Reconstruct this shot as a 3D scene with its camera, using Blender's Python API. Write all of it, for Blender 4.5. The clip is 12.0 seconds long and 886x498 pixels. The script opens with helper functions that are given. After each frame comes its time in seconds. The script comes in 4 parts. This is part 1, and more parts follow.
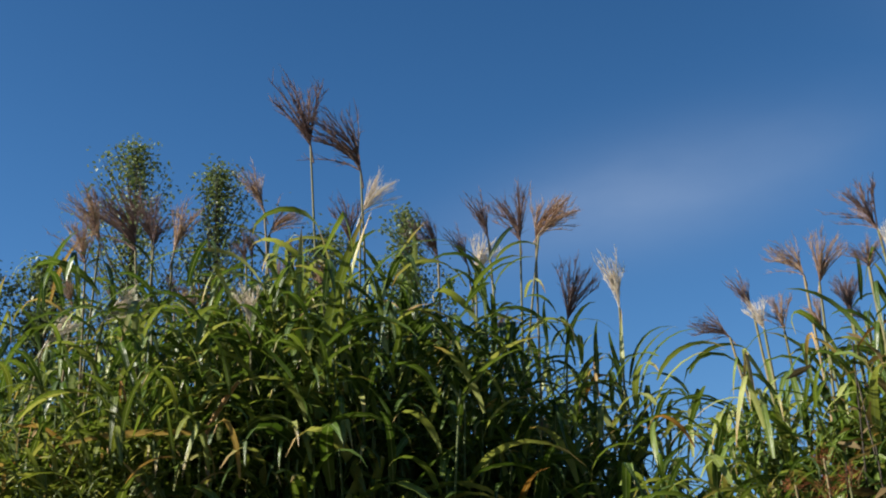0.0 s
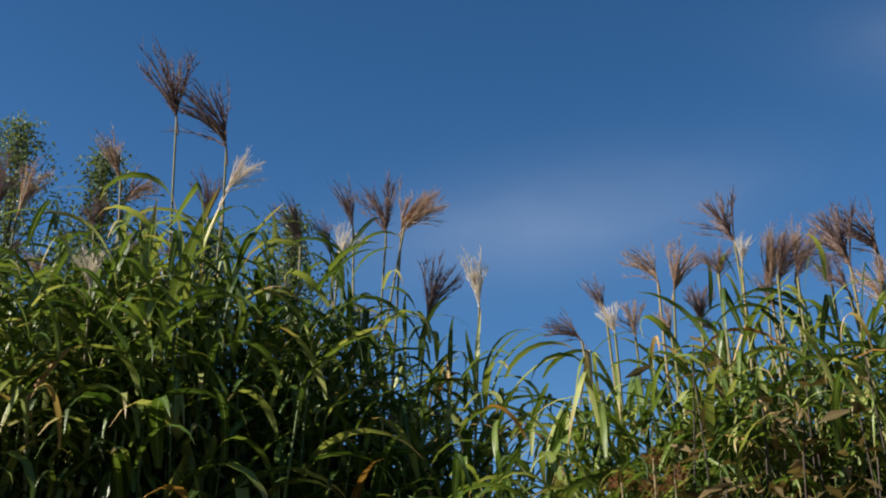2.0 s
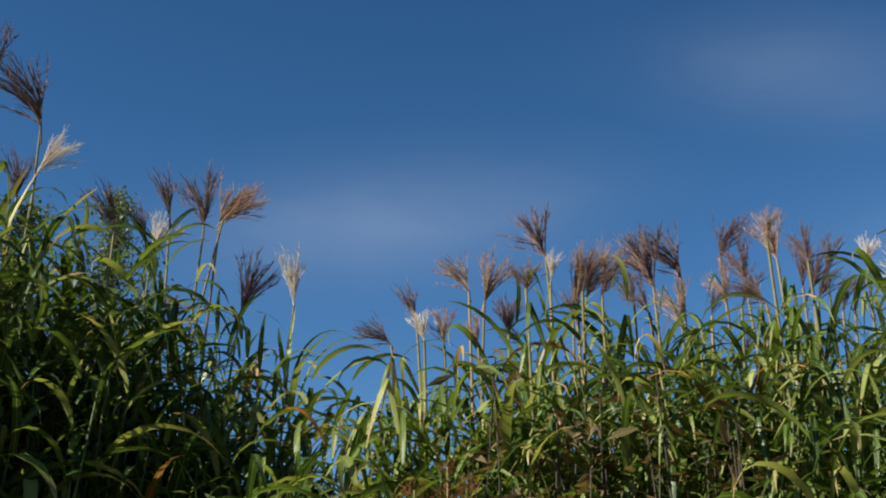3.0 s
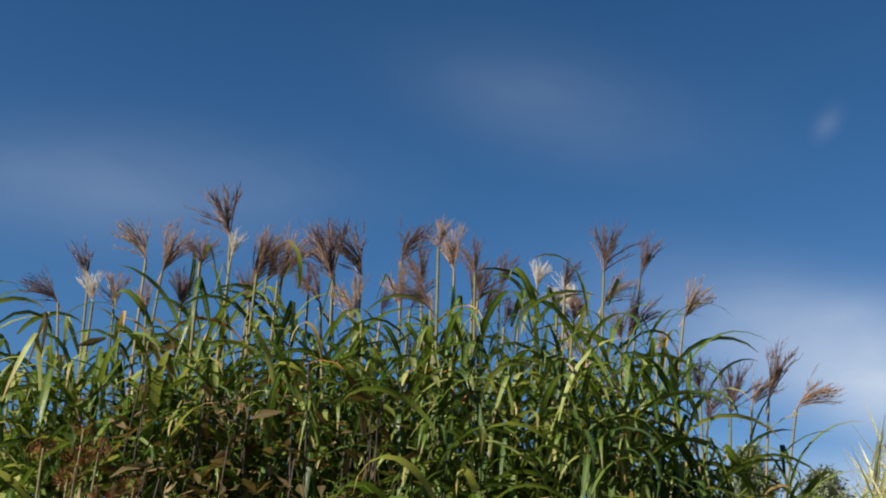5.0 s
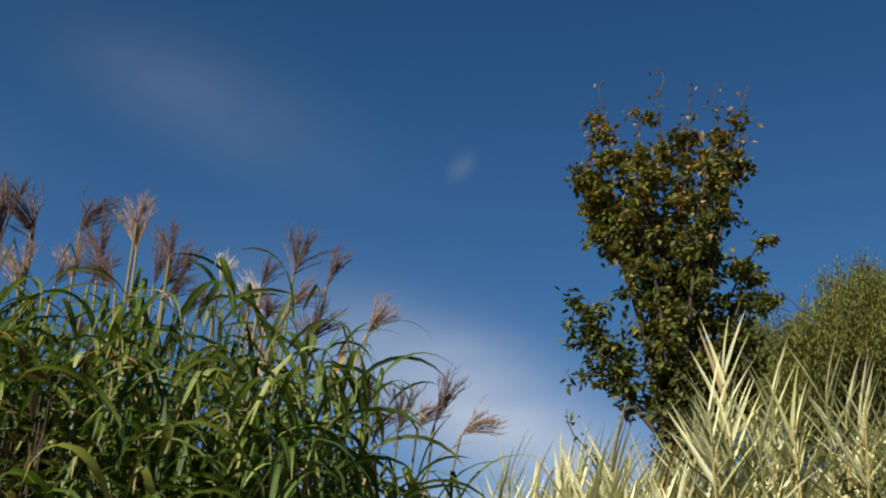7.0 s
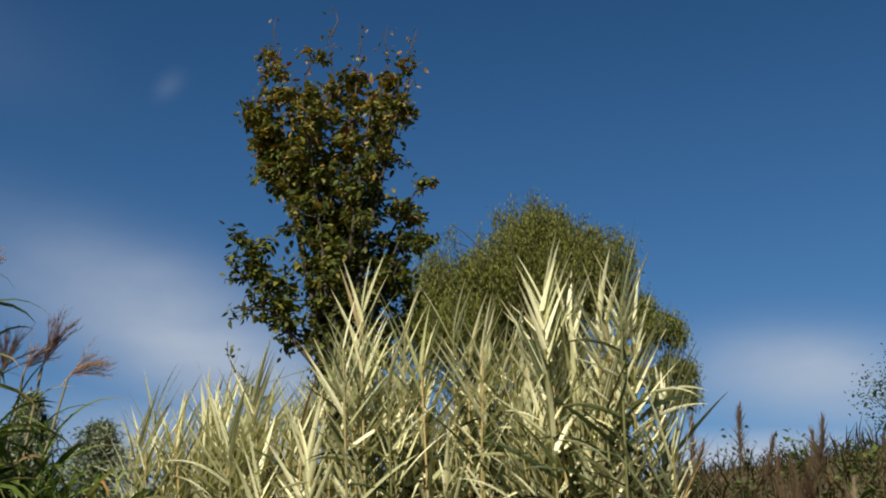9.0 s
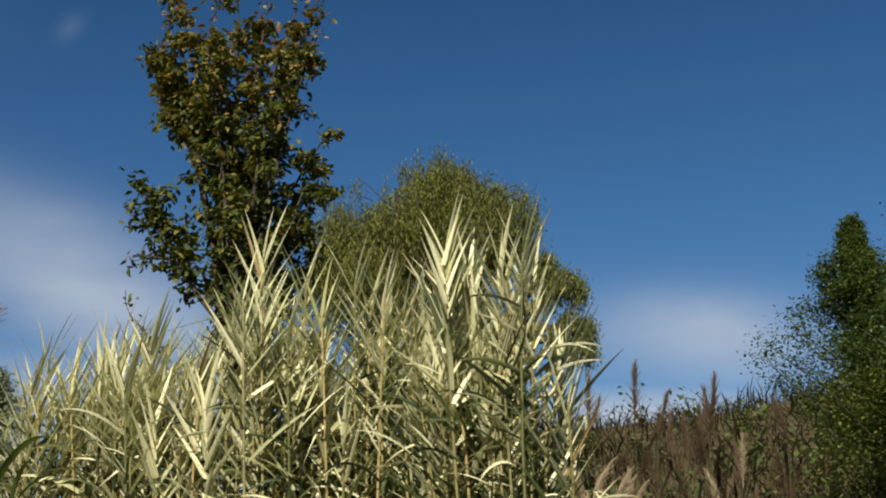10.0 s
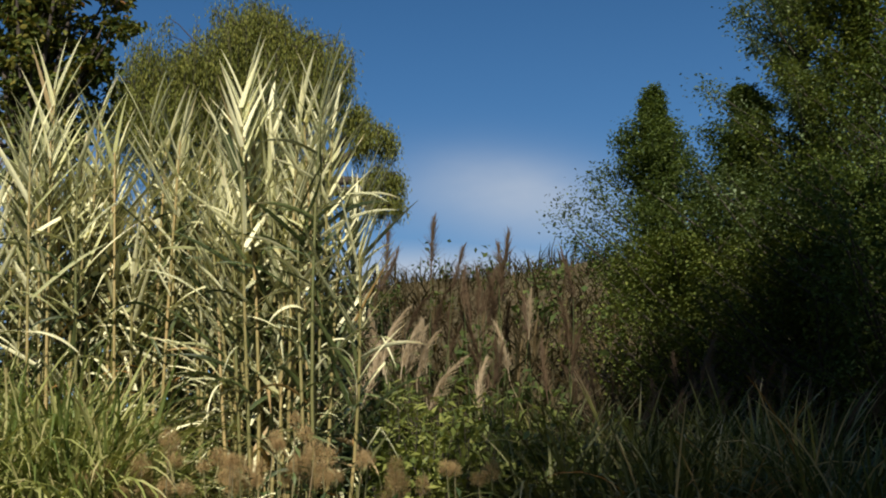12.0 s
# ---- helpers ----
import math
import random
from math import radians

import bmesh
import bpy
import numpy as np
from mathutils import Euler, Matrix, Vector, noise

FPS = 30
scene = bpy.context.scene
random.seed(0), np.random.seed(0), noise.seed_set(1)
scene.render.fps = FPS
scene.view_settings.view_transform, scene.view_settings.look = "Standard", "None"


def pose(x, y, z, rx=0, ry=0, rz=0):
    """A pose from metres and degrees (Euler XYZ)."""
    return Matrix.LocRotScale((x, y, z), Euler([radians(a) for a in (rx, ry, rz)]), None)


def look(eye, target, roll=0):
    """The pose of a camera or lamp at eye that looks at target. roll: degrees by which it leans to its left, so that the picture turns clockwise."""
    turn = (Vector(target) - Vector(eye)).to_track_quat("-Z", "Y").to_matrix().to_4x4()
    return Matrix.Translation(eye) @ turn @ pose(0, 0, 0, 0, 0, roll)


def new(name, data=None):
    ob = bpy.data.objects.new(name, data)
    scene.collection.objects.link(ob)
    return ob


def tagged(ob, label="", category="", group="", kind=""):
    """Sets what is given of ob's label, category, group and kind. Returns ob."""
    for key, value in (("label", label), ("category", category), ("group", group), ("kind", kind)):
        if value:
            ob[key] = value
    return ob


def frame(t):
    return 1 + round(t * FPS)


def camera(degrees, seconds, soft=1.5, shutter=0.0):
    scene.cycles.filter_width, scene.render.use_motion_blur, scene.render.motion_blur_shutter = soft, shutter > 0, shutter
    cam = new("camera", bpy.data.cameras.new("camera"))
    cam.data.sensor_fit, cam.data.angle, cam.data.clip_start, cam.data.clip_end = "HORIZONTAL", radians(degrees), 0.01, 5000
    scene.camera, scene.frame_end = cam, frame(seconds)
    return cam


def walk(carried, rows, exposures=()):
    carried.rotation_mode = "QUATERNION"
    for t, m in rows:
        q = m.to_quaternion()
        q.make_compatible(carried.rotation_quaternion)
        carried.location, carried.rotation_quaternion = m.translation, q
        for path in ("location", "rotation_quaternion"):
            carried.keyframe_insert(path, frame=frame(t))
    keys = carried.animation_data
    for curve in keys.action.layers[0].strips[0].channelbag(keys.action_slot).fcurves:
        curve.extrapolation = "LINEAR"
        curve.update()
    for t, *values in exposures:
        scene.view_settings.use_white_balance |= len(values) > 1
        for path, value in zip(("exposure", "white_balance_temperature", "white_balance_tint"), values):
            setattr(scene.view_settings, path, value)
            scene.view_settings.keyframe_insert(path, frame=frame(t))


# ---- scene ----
def aim(x, y, z, yaw, pitch, roll):
    """A camera pose from its place on the path, heading, tilt and lean, in degrees."""
    a, b = radians(yaw), radians(pitch)
    eye = Vector((x, y, z))
    return look(eye, eye + Vector((-math.sin(a) * math.cos(b), math.cos(a) * math.cos(b), math.sin(b))) * 10, roll)


cam = camera(40.0, 12.0, soft=2.0)
PATH = [
    (0.0, aim(0.054, -0.008, 1.504, 0.84, 24.11, -2.40)),
    (0.5, aim(0.034, -0.041, 1.446, -0.02, 24.81, -1.90)),
    (1.0, aim(0.112, -0.023, 1.425, -0.31, 24.99, -1.41)),
    (1.5, aim(0.169, 0.075, 1.442, -1.67, 24.72, -0.94)),
    (2.0, aim(0.202, 0.133, 1.442, -4.41, 24.87, -0.07)),
    (2.5, aim(0.219, 0.148, 1.433, -8.39, 25.00, -0.37)),
    (3.0, aim(0.262, 0.115, 1.462, -13.00, 24.68, -0.05)),
    (3.2, aim(0.279, 0.095, 1.469, -14.61, 24.68, -0.19)),
    (4.8, aim(0.380, 0.003, 1.417, -25.10, 24.55, 1.28)),
    (5.0, aim(0.400, 0.029, 1.424, -26.84, 24.64, 2.42)),
    (5.5, aim(0.457, 0.189, 1.467, -31.31, 25.24, 4.01)),
    (6.0, aim(0.429, 0.325, 1.503, -36.00, 24.98, 4.38)),
    (6.5, aim(0.385, 0.359, 1.503, -40.85, 25.37, 3.51)),
    (7.0, aim(0.309, 0.290, 1.461, -45.92, 25.80, 2.85)),
    (7.2, aim(0.293, 0.249, 1.440, -47.71, 25.72, 2.66)),
    (8.8, aim(0.364, -0.121, 1.464, -59.55, 22.69, -1.70)),
    (9.0, aim(0.358, -0.126, 1.465, -60.97, 22.46, -1.68)),
    (9.5, aim(0.367, -0.143, 1.466, -63.58, 21.55, -1.97)),
    (10.0, aim(0.371, -0.134, 1.457, -65.67, 20.21, -1.98)),
    (10.5, aim(0.410, -0.134, 1.447, -67.39, 18.63, -1.68)),
    (11.0, aim(0.454, -0.146, 1.447, -69.24, 16.40, -1.72)),
    (11.5, aim(0.439, -0.172, 1.437, -71.60, 14.43, -1.93)),
    (12.0, aim(0.389, -0.234, 1.414, -74.47, 13.08, -1.75)),
]
walk(cam, PATH, ((0.0, 1.22), (3.0, 1.03), (5.5, 0.83), (7.0, 0.60), (9.5, 0.42), (12.0, 0.46)))
# ---- sky, sun, exposure ----
SUN_YAW, SUN_HEIGHT = 105.0, 35.0
sun_way = Vector((-math.sin(radians(SUN_YAW)) * math.cos(radians(SUN_HEIGHT)),
                  math.cos(radians(SUN_YAW)) * math.cos(radians(SUN_HEIGHT)), math.sin(radians(SUN_HEIGHT))))
world = bpy.data.worlds.new("sky")
scene.world = world
world.use_nodes = True
wn, wl = world.node_tree.nodes, world.node_tree.links
wn.clear()
sky = wn.new("ShaderNodeTexSky")
sky.sky_type, sky.sun_disc = "NISHITA", False
sky.sun_elevation = radians(SUN_HEIGHT)
sky.sun_rotation = radians(-SUN_YAW)
sky.altitude, sky.air_density, sky.dust_density, sky.ozone_density = 600, 1.12, 0.3, 2.1
deep = wn.new("ShaderNodeHueSaturation")
deep.inputs["Saturation"].default_value = 1.32
deep.inputs["Hue"].default_value = 0.5035
wl.new(sky.outputs["Color"], deep.inputs["Color"])
way = wn.new("ShaderNodeTexCoord").outputs["Generated"]
rise = wn.new("ShaderNodeSeparateXYZ")
wl.new(way, rise.inputs[0])
clear = wn.new("ShaderNodeMapRange")
clear.interpolation_type = "SMOOTHSTEP"
clear.inputs["From Min"].default_value, clear.inputs["From Max"].default_value = 0.25, 0.68
clear.inputs["To Min"].default_value, clear.inputs["To Max"].default_value = 1.09, 0.82
wl.new(rise.outputs["Z"], clear.inputs["Value"])
wl.new(clear.outputs["Result"], deep.inputs["Value"])


def world_math(op, a, b=None, clamp=False):
    n = wn.new("ShaderNodeMath")
    n.operation, n.use_clamp = op, clamp
    for i, v in enumerate((a, b)):
        if v is None:
            continue
        if isinstance(v, (int, float)):
            n.inputs[i].default_value = v
        else:
            wl.new(v, n.inputs[i])
    return n.outputs[0]


def world_dot(axis):
    n = wn.new("ShaderNodeVectorMath")
    n.operation = "DOT_PRODUCT"
    wl.new(way, n.inputs[0])
    n.inputs[1].default_value = axis
    return n.outputs["Value"]


wisps = wn.new("ShaderNodeTexNoise")
wisps.inputs["Scale"].default_value = 5.0
wisps.inputs["Detail"].default_value = 6.0
wisps.inputs["Roughness"].default_value = 0.5
stretch = wn.new("ShaderNodeMapping")
stretch.inputs["Scale"].default_value = (1.0, 1.0, 2.6)
wl.new(way, stretch.inputs["Vector"])
wl.new(stretch.outputs["Vector"], wisps.inputs["Vector"])


def cloud(yaw, height, wide, high, slant, cover):
    """The cover of one soft cloud: its heading and height in the sky, half width and half height, all in degrees."""
    a, b = radians(yaw), radians(height)
    ahead = Vector((-math.sin(a) * math.cos(b), math.cos(a) * math.cos(b), math.sin(b)))
    right = Vector((math.cos(a), math.sin(a), 0))
    up = right.cross(ahead)
    s = radians(slant)
    right, up = right * math.cos(s) + up * math.sin(s), up * math.cos(s) - right * math.sin(s)
    u = world_math("DIVIDE", world_dot(right), math.tan(radians(wide)))
    v = world_math("DIVIDE", world_dot(up), math.tan(radians(high)))
    d = world_math("ADD", world_math("MULTIPLY", u, u), world_math("MULTIPLY", v, v))
    d = world_math("ADD", d, world_math("MULTIPLY", world_math("SUBTRACT", wisps.outputs["Fac"], 0.5), 1.6))
    fade = world_math("POWER", 2.718, world_math("MULTIPLY", d, -1.2))
    front = world_math("GREATER_THAN", world_dot(ahead), 0.0)
    return world_math("MULTIPLY", world_math("MULTIPLY", fade, front), cover)


CLOUDS = (
    (-10.0, 26.0, 9.0, 2.6, 8.0, 0.13), (-33.0, 31.5, 7.0, 2.5, -14.0, 0.07),
    (-47.8, 18.4, 9.0, 2.9, -22.0, 0.66), (-52.0, 12.3, 12.0, 2.6, -6.0, 0.58),
    (-78.3, 15.2, 5.6, 2.1, -10.0, 0.68), (-74.0, 12.2, 7.0, 1.0, 0.0, 0.72), (-46.7, 29.7, 0.8, 0.5, 50.0, 0.07),
)
cover = None
for spec in CLOUDS:
    c = cloud(*spec)
    cover = c if cover is None else world_math("MAXIMUM", cover, c)
veil = wn.new("ShaderNodeMix")
veil.data_type = "RGBA"
wl.new(world_math("MINIMUM", cover, 0.8), veil.inputs["Factor"])
wl.new(deep.outputs["Color"], veil.inputs["A"])
veil.inputs["B"].default_value = (7.0, 7.7, 8.8, 1)
back = wn.new("ShaderNodeBackground")
back.inputs["Strength"].default_value = 0.054
wl.new(veil.outputs["Result"], back.inputs["Color"])
wl.new(back.outputs["Background"], wn.new("ShaderNodeOutputWorld").inputs["Surface"])

sun = new("sun", bpy.data.lights.new("sun", "SUN"))
sun.data.energy, sun.data.angle, sun.data.color = 5.0, radians(0.6), (1.0, 0.93, 0.82)
sun.matrix_world = look(sun_way * 40, (0, 0, 0))
# ---- materials ----
def nodes_of(name):
    m = bpy.data.materials.new(name)
    m.use_nodes = True
    t = m.node_tree
    return m, t.nodes, t.links, t.nodes["Principled BSDF"], t.nodes["Material Output"]


def variation(n, l):
    """A number from 0 to 1 that differs from piece to piece."""
    a = n.new("ShaderNodeObjectInfo").outputs["Random"]
    b = n.new("ShaderNodeNewGeometry").outputs["Random Per Island"]
    add = n.new("ShaderNodeMath")
    add.operation = "ADD"
    l.new(a, add.inputs[0])
    l.new(b, add.inputs[1])
    f = n.new("ShaderNodeMath")
    f.operation = "FRACT"
    l.new(add.outputs[0], f.inputs[0])
    return f.outputs[0]


def ramp(n, l, fac, stops):
    r = n.new("ShaderNodeValToRGB")
    while len(r.color_ramp.elements) < len(stops):
        r.color_ramp.elements.new(0.5)
    for e, (p, c) in zip(r.color_ramp.elements, stops):
        e.position, e.color = p, (*c, 1)
    l.new(fac, r.inputs["Fac"])
    return r.outputs["Color"]


def mixed(n, l, fac, a, b, kind="MIX"):
    m = n.new("ShaderNodeMix")
    m.data_type, m.blend_type = "RGBA", kind
    for key, v in (("Factor", fac), ("A", a), ("B", b)):
        if isinstance(v, (int, float)):
            m.inputs[key].default_value = v
        elif isinstance(v, tuple):
            m.inputs[key].default_value = (*v, 1)
        else:
            l.new(v, m.inputs[key])
    return m.outputs["Result"]


def noise_fac(n, l, scale, detail=3.0, vec=None):
    t = n.new("ShaderNodeTexNoise")
    t.inputs["Scale"].default_value, t.inputs["Detail"].default_value = scale, detail
    l.new(vec or n.new("ShaderNodeTexCoord").outputs["Object"], t.inputs["Vector"])
    return t.outputs["Fac"]


def blade_material(name, stops, rib=(0.5, 0.55, 0.3), rib_width=0.06, stripe=None, stripe_amount=0.0, tip=None, sheen=0.45, thin=0.35, stripes=9.0):
    """A leaf blade: tones from leaf to leaf, a pale midrib, stripes along it, a withered tip, light shining through."""
    m, n, l, p, out = nodes_of(name)
    uv = n.new("ShaderNodeUVMap").outputs["UV"]
    sep = n.new("ShaderNodeSeparateXYZ")
    l.new(uv, sep.inputs[0])
    var = variation(n, l)
    col = ramp(n, l, var, stops)
    spots = noise_fac(n, l, 14.0, 4.0)
    col = mixed(n, l, 0.35, col, ramp(n, l, spots, ((0.3, (0.45, 0.5, 0.4)), (0.7, (1.0, 1.0, 1.0)))), "MULTIPLY")
    if stripe:
        w = n.new("ShaderNodeMath")
        w.operation = "SINE"
        k = n.new("ShaderNodeMath")
        k.operation = "MULTIPLY_ADD"
        l.new(sep.outputs[0], k.inputs[0])
        k.inputs[1].default_value = stripes * 2
        l.new(var, k.inputs[2])
        l.new(k.outputs[0], w.inputs[0])
        r = n.new("ShaderNodeMapRange")
        r.inputs["From Min"].default_value, r.inputs["From Max"].default_value = -0.35, 0.2
        r.inputs["To Max"].default_value = stripe_amount
        l.new(w.outputs[0], r.inputs["Value"])
        own = n.new("ShaderNodeMath")
        own.operation = "PINGPONG"
        own.inputs[1].default_value = 0.19
        l.new(var, own.inputs[0])
        much = n.new("ShaderNodeMapRange")
        much.inputs["From Max"].default_value = 0.15
        much.inputs["To Min"].default_value = 0.1
        l.new(own.outputs[0], much.inputs["Value"])
        amount = n.new("ShaderNodeMath")
        amount.operation = "MULTIPLY"
        l.new(r.outputs["Result"], amount.inputs[0])
        l.new(much.outputs["Result"], amount.inputs[1])
        col = mixed(n, l, amount.outputs[0], col, stripe)
    d = n.new("ShaderNodeMath")
    d.operation = "SUBTRACT"
    l.new(sep.outputs[0], d.inputs[0])
    d.inputs[1].default_value = 0.5
    a = n.new("ShaderNodeMath")
    a.operation = "ABSOLUTE"
    l.new(d.outputs[0], a.inputs[0])
    near = n.new("ShaderNodeMapRange")
    near.inputs["From Min"].default_value, near.inputs["From Max"].default_value = 0.02, rib_width
    near.inputs["To Min"].default_value, near.inputs["To Max"].default_value = 0.6, 0.0
    l.new(a.outputs[0], near.inputs["Value"])
    col = mixed(n, l, near.outputs["Result"], col, rib)
    if tip:
        e = n.new("ShaderNodeMath")
        e.operation = "MULTIPLY_ADD"
        l.new(var, e.inputs[0])
        e.inputs[1].default_value = 0.5
        l.new(sep.outputs[1], e.inputs[2])
        f = n.new("ShaderNodeMapRange")
        f.inputs["From Min"].default_value, f.inputs["From Max"].default_value = 1.15, 1.4
        l.new(e.outputs[0], f.inputs["Value"])
        col = mixed(n, l, f.outputs["Result"], col, tip)
    l.new(col, p.inputs["Base Color"])
    p.inputs["Roughness"].default_value = sheen
    p.inputs["Specular IOR Level"].default_value = 0.4 if sheen < 0.5 else 0.15
    wave = n.new("ShaderNodeTexWave")
    wave.inputs["Scale"].default_value = 8.0
    l.new(uv, wave.inputs["Vector"])
    bump = n.new("ShaderNodeBump")
    bump.inputs["Strength"].default_value, bump.inputs["Distance"].default_value = 0.25, 0.002
    l.new(wave.outputs["Fac"], bump.inputs["Height"])
    l.new(bump.outputs["Normal"], p.inputs["Normal"])
    tr = n.new("ShaderNodeBsdfTranslucent")
    l.new(mixed(n, l, 1.0, col, (1.0, 1.0, 0.55), "MULTIPLY"), tr.inputs["Color"])
    mix = n.new("ShaderNodeMixShader")
    mix.inputs[0].default_value = thin
    l.new(p.outputs[0], mix.inputs[1])
    l.new(tr.outputs[0], mix.inputs[2])
    l.new(mix.outputs[0], out.inputs["Surface"])
    return m


def rough_material(name, stops, scale=6.0, rough=0.85, bump=0.5, thin=0.0, depth=0.01):
    """Bark, stems, hairs and soil: two scales of mottling and relief."""
    m, n, l, p, out = nodes_of(name)
    a, b = noise_fac(n, l, scale, 5.0), noise_fac(n, l, scale * 9, 3.0)
    col = ramp(n, l, mixed(n, l, 0.35, a, variation(n, l)), stops)
    col = mixed(n, l, 0.4, col, ramp(n, l, b, ((0.3, (0.5, 0.5, 0.5)), (0.7, (1.0, 1.0, 1.0)))), "MULTIPLY")
    l.new(col, p.inputs["Base Color"])
    p.inputs["Roughness"].default_value = rough
    p.inputs["Specular IOR Level"].default_value = 0.25
    if bump:
        k = n.new("ShaderNodeBump")
        k.inputs["Strength"].default_value, k.inputs["Distance"].default_value = bump, depth
        l.new(b, k.inputs["Height"])
        l.new(k.outputs["Normal"], p.inputs["Normal"])
    if thin:
        tr = n.new("ShaderNodeBsdfTranslucent")
        l.new(col, tr.inputs["Color"])
        mix = n.new("ShaderNodeMixShader")
        mix.inputs[0].default_value = thin
        l.new(p.outputs[0], mix.inputs[1])
        l.new(tr.outputs[0], mix.inputs[2])
        l.new(mix.outputs[0], out.inputs["Surface"])
    return m


GRASS_LEAF = blade_material("grass_leaf", ((0.0, (0.03, 0.06, 0.01)), (0.4, (0.073, 0.125, 0.02)), (0.75, (0.15, 0.205, 0.036)), (1.0, (0.37, 0.39, 0.13))),
                            rib=(0.32, 0.38, 0.2), tip=(0.36, 0.25, 0.11), sheen=0.34, thin=0.36)
# brighter, yellower copy of the grass leaf, with sunlight put into the colour
SUNLIT_YELLOW_GRASS_LEAF = blade_material("sunlit_yellow_grass_leaf", ((0.0, (0.045, 0.07, 0.012)), (0.4, (0.105, 0.14, 0.022)), (0.75, (0.19, 0.22, 0.038)), (1.0, (0.40, 0.39, 0.14))),
                                   rib=(0.36, 0.4, 0.2), tip=(0.40, 0.28, 0.12), sheen=0.42, thin=0.38)
DRY_LEAF = blade_material("dry_leaf", ((0.0, (0.30, 0.13, 0.03)), (0.4, (0.42, 0.27, 0.11)), (1.0, (0.55, 0.42, 0.24))),
                          rib=(0.6, 0.5, 0.3), sheen=0.6, thin=0.3)
REED_LEAF = blade_material("reed_leaf", ((0.0, (0.05, 0.075, 0.02)), (0.25, (0.10, 0.13, 0.04)), (0.45, (0.50, 0.50, 0.22)), (0.75, (0.90, 0.86, 0.55))),
                           rib=(0.62, 0.6, 0.36), stripe=(0.88, 0.84, 0.52), stripe_amount=0.88, tip=(0.6, 0.5, 0.28), sheen=0.4, thin=0.18, stripes=10.0)
# old lower blades; the shade low in the stand is put into this green
REED_SHADED_GREEN = blade_material("reed_shaded_green_leaf", ((0.0, (0.025, 0.04, 0.012)), (0.6, (0.06, 0.085, 0.025)), (1.0, (0.14, 0.17, 0.06))),
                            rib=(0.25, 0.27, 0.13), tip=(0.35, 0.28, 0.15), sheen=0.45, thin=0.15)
MEADOW_LEAF = blade_material("meadow_leaf", ((0.0, (0.10, 0.15, 0.03)), (0.5, (0.29, 0.31, 0.085)), (1.0, (0.56, 0.53, 0.23))),
                             rib=(0.4, 0.42, 0.2), tip=(0.5, 0.4, 0.2), thin=0.3)
# olive blades below the slope, part of the shade put into their colour
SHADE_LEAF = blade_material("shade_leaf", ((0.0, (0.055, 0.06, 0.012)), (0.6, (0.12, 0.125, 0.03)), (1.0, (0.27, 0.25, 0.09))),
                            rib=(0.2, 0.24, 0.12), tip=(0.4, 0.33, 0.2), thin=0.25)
TREE_LEAF = blade_material("tree_leaf", ((0.0, (0.04, 0.065, 0.015)), (0.5, (0.085, 0.105, 0.02)), (0.8, (0.15, 0.15, 0.028)), (1.0, (0.22, 0.18, 0.035))),
                           rib=(0.2, 0.2, 0.08), sheen=0.55, thin=0.25)
TURNING_LEAF = blade_material("turning_leaf", ((0.0, (0.10, 0.105, 0.018)), (0.5, (0.22, 0.18, 0.028)), (0.8, (0.34, 0.20, 0.04)), (1.0, (0.36, 0.14, 0.05))),
                              rib=(0.3, 0.22, 0.08), sheen=0.4, thin=0.3)
WILLOW_LEAF = blade_material("willow_leaf", ((0.0, (0.09, 0.105, 0.02)), (0.5, (0.16, 0.175, 0.036)), (1.0, (0.28, 0.27, 0.06))), rib=(0.25, 0.28, 0.12), sheen=0.75, thin=0.35)
FAR_LEAF = blade_material("pale_tree_leaf", ((0.0, (0.08, 0.12, 0.045)), (0.5, (0.13, 0.175, 0.07)), (1.0, (0.21, 0.25, 0.12))), rib=(0.2, 0.25, 0.15), thin=0.3)
DARK_LEAF = blade_material("dark_tree_leaf", ((0.0, (0.06, 0.095, 0.03)), (0.5, (0.105, 0.145, 0.042)), (1.0, (0.17, 0.21, 0.06))), rib=(0.1, 0.14, 0.05), sheen=0.75, thin=0.4)
SUNNY_LEAF = blade_material("sunny_tree_leaf", ((0.0, (0.06, 0.085, 0.018)), (0.5, (0.11, 0.14, 0.028)), (1.0, (0.19, 0.21, 0.045))), rib=(0.15, 0.18, 0.06), sheen=0.7, thin=0.3)
PINE_LEAF = blade_material("pine_leaf", ((0.0, (0.16, 0.19, 0.12)), (1.0, (0.30, 0.33, 0.22))), rib=(0.06, 0.1, 0.05), thin=0.15)
WEED_LEAF = blade_material("weed_leaf", ((0.0, (0.03, 0.055, 0.015)), (0.6, (0.07, 0.11, 0.03)), (1.0, (0.17, 0.20, 0.07))), rib=(0.2, 0.24, 0.12), thin=0.25)
BROWN_LEAF = blade_material("withered_weed_leaf", ((0.0, (0.06, 0.05, 0.02)), (0.5, (0.13, 0.09, 0.04)), (1.0, (0.26, 0.19, 0.10))), rib=(0.2, 0.16, 0.08), sheen=0.6, thin=0.25)
SHRUB_LEAF = blade_material("shrub_leaf", ((0.0, (0.07, 0.10, 0.02)), (0.5, (0.17, 0.20, 0.04)), (1.0, (0.34, 0.35, 0.09))), rib=(0.3, 0.32, 0.14), thin=0.3)
CULM = rough_material("grass_culm", ((0.2, (0.045, 0.07, 0.02)), (0.6, (0.09, 0.12, 0.035)), (0.9, (0.19, 0.17, 0.07))), 4.0, 0.6, 0.3)
STEM = rough_material("grass_stem", ((0.2, (0.09, 0.11, 0.035)), (0.6, (0.19, 0.16, 0.08)), (0.9, (0.30, 0.18, 0.11))), 4.0, 0.6, 0.3)
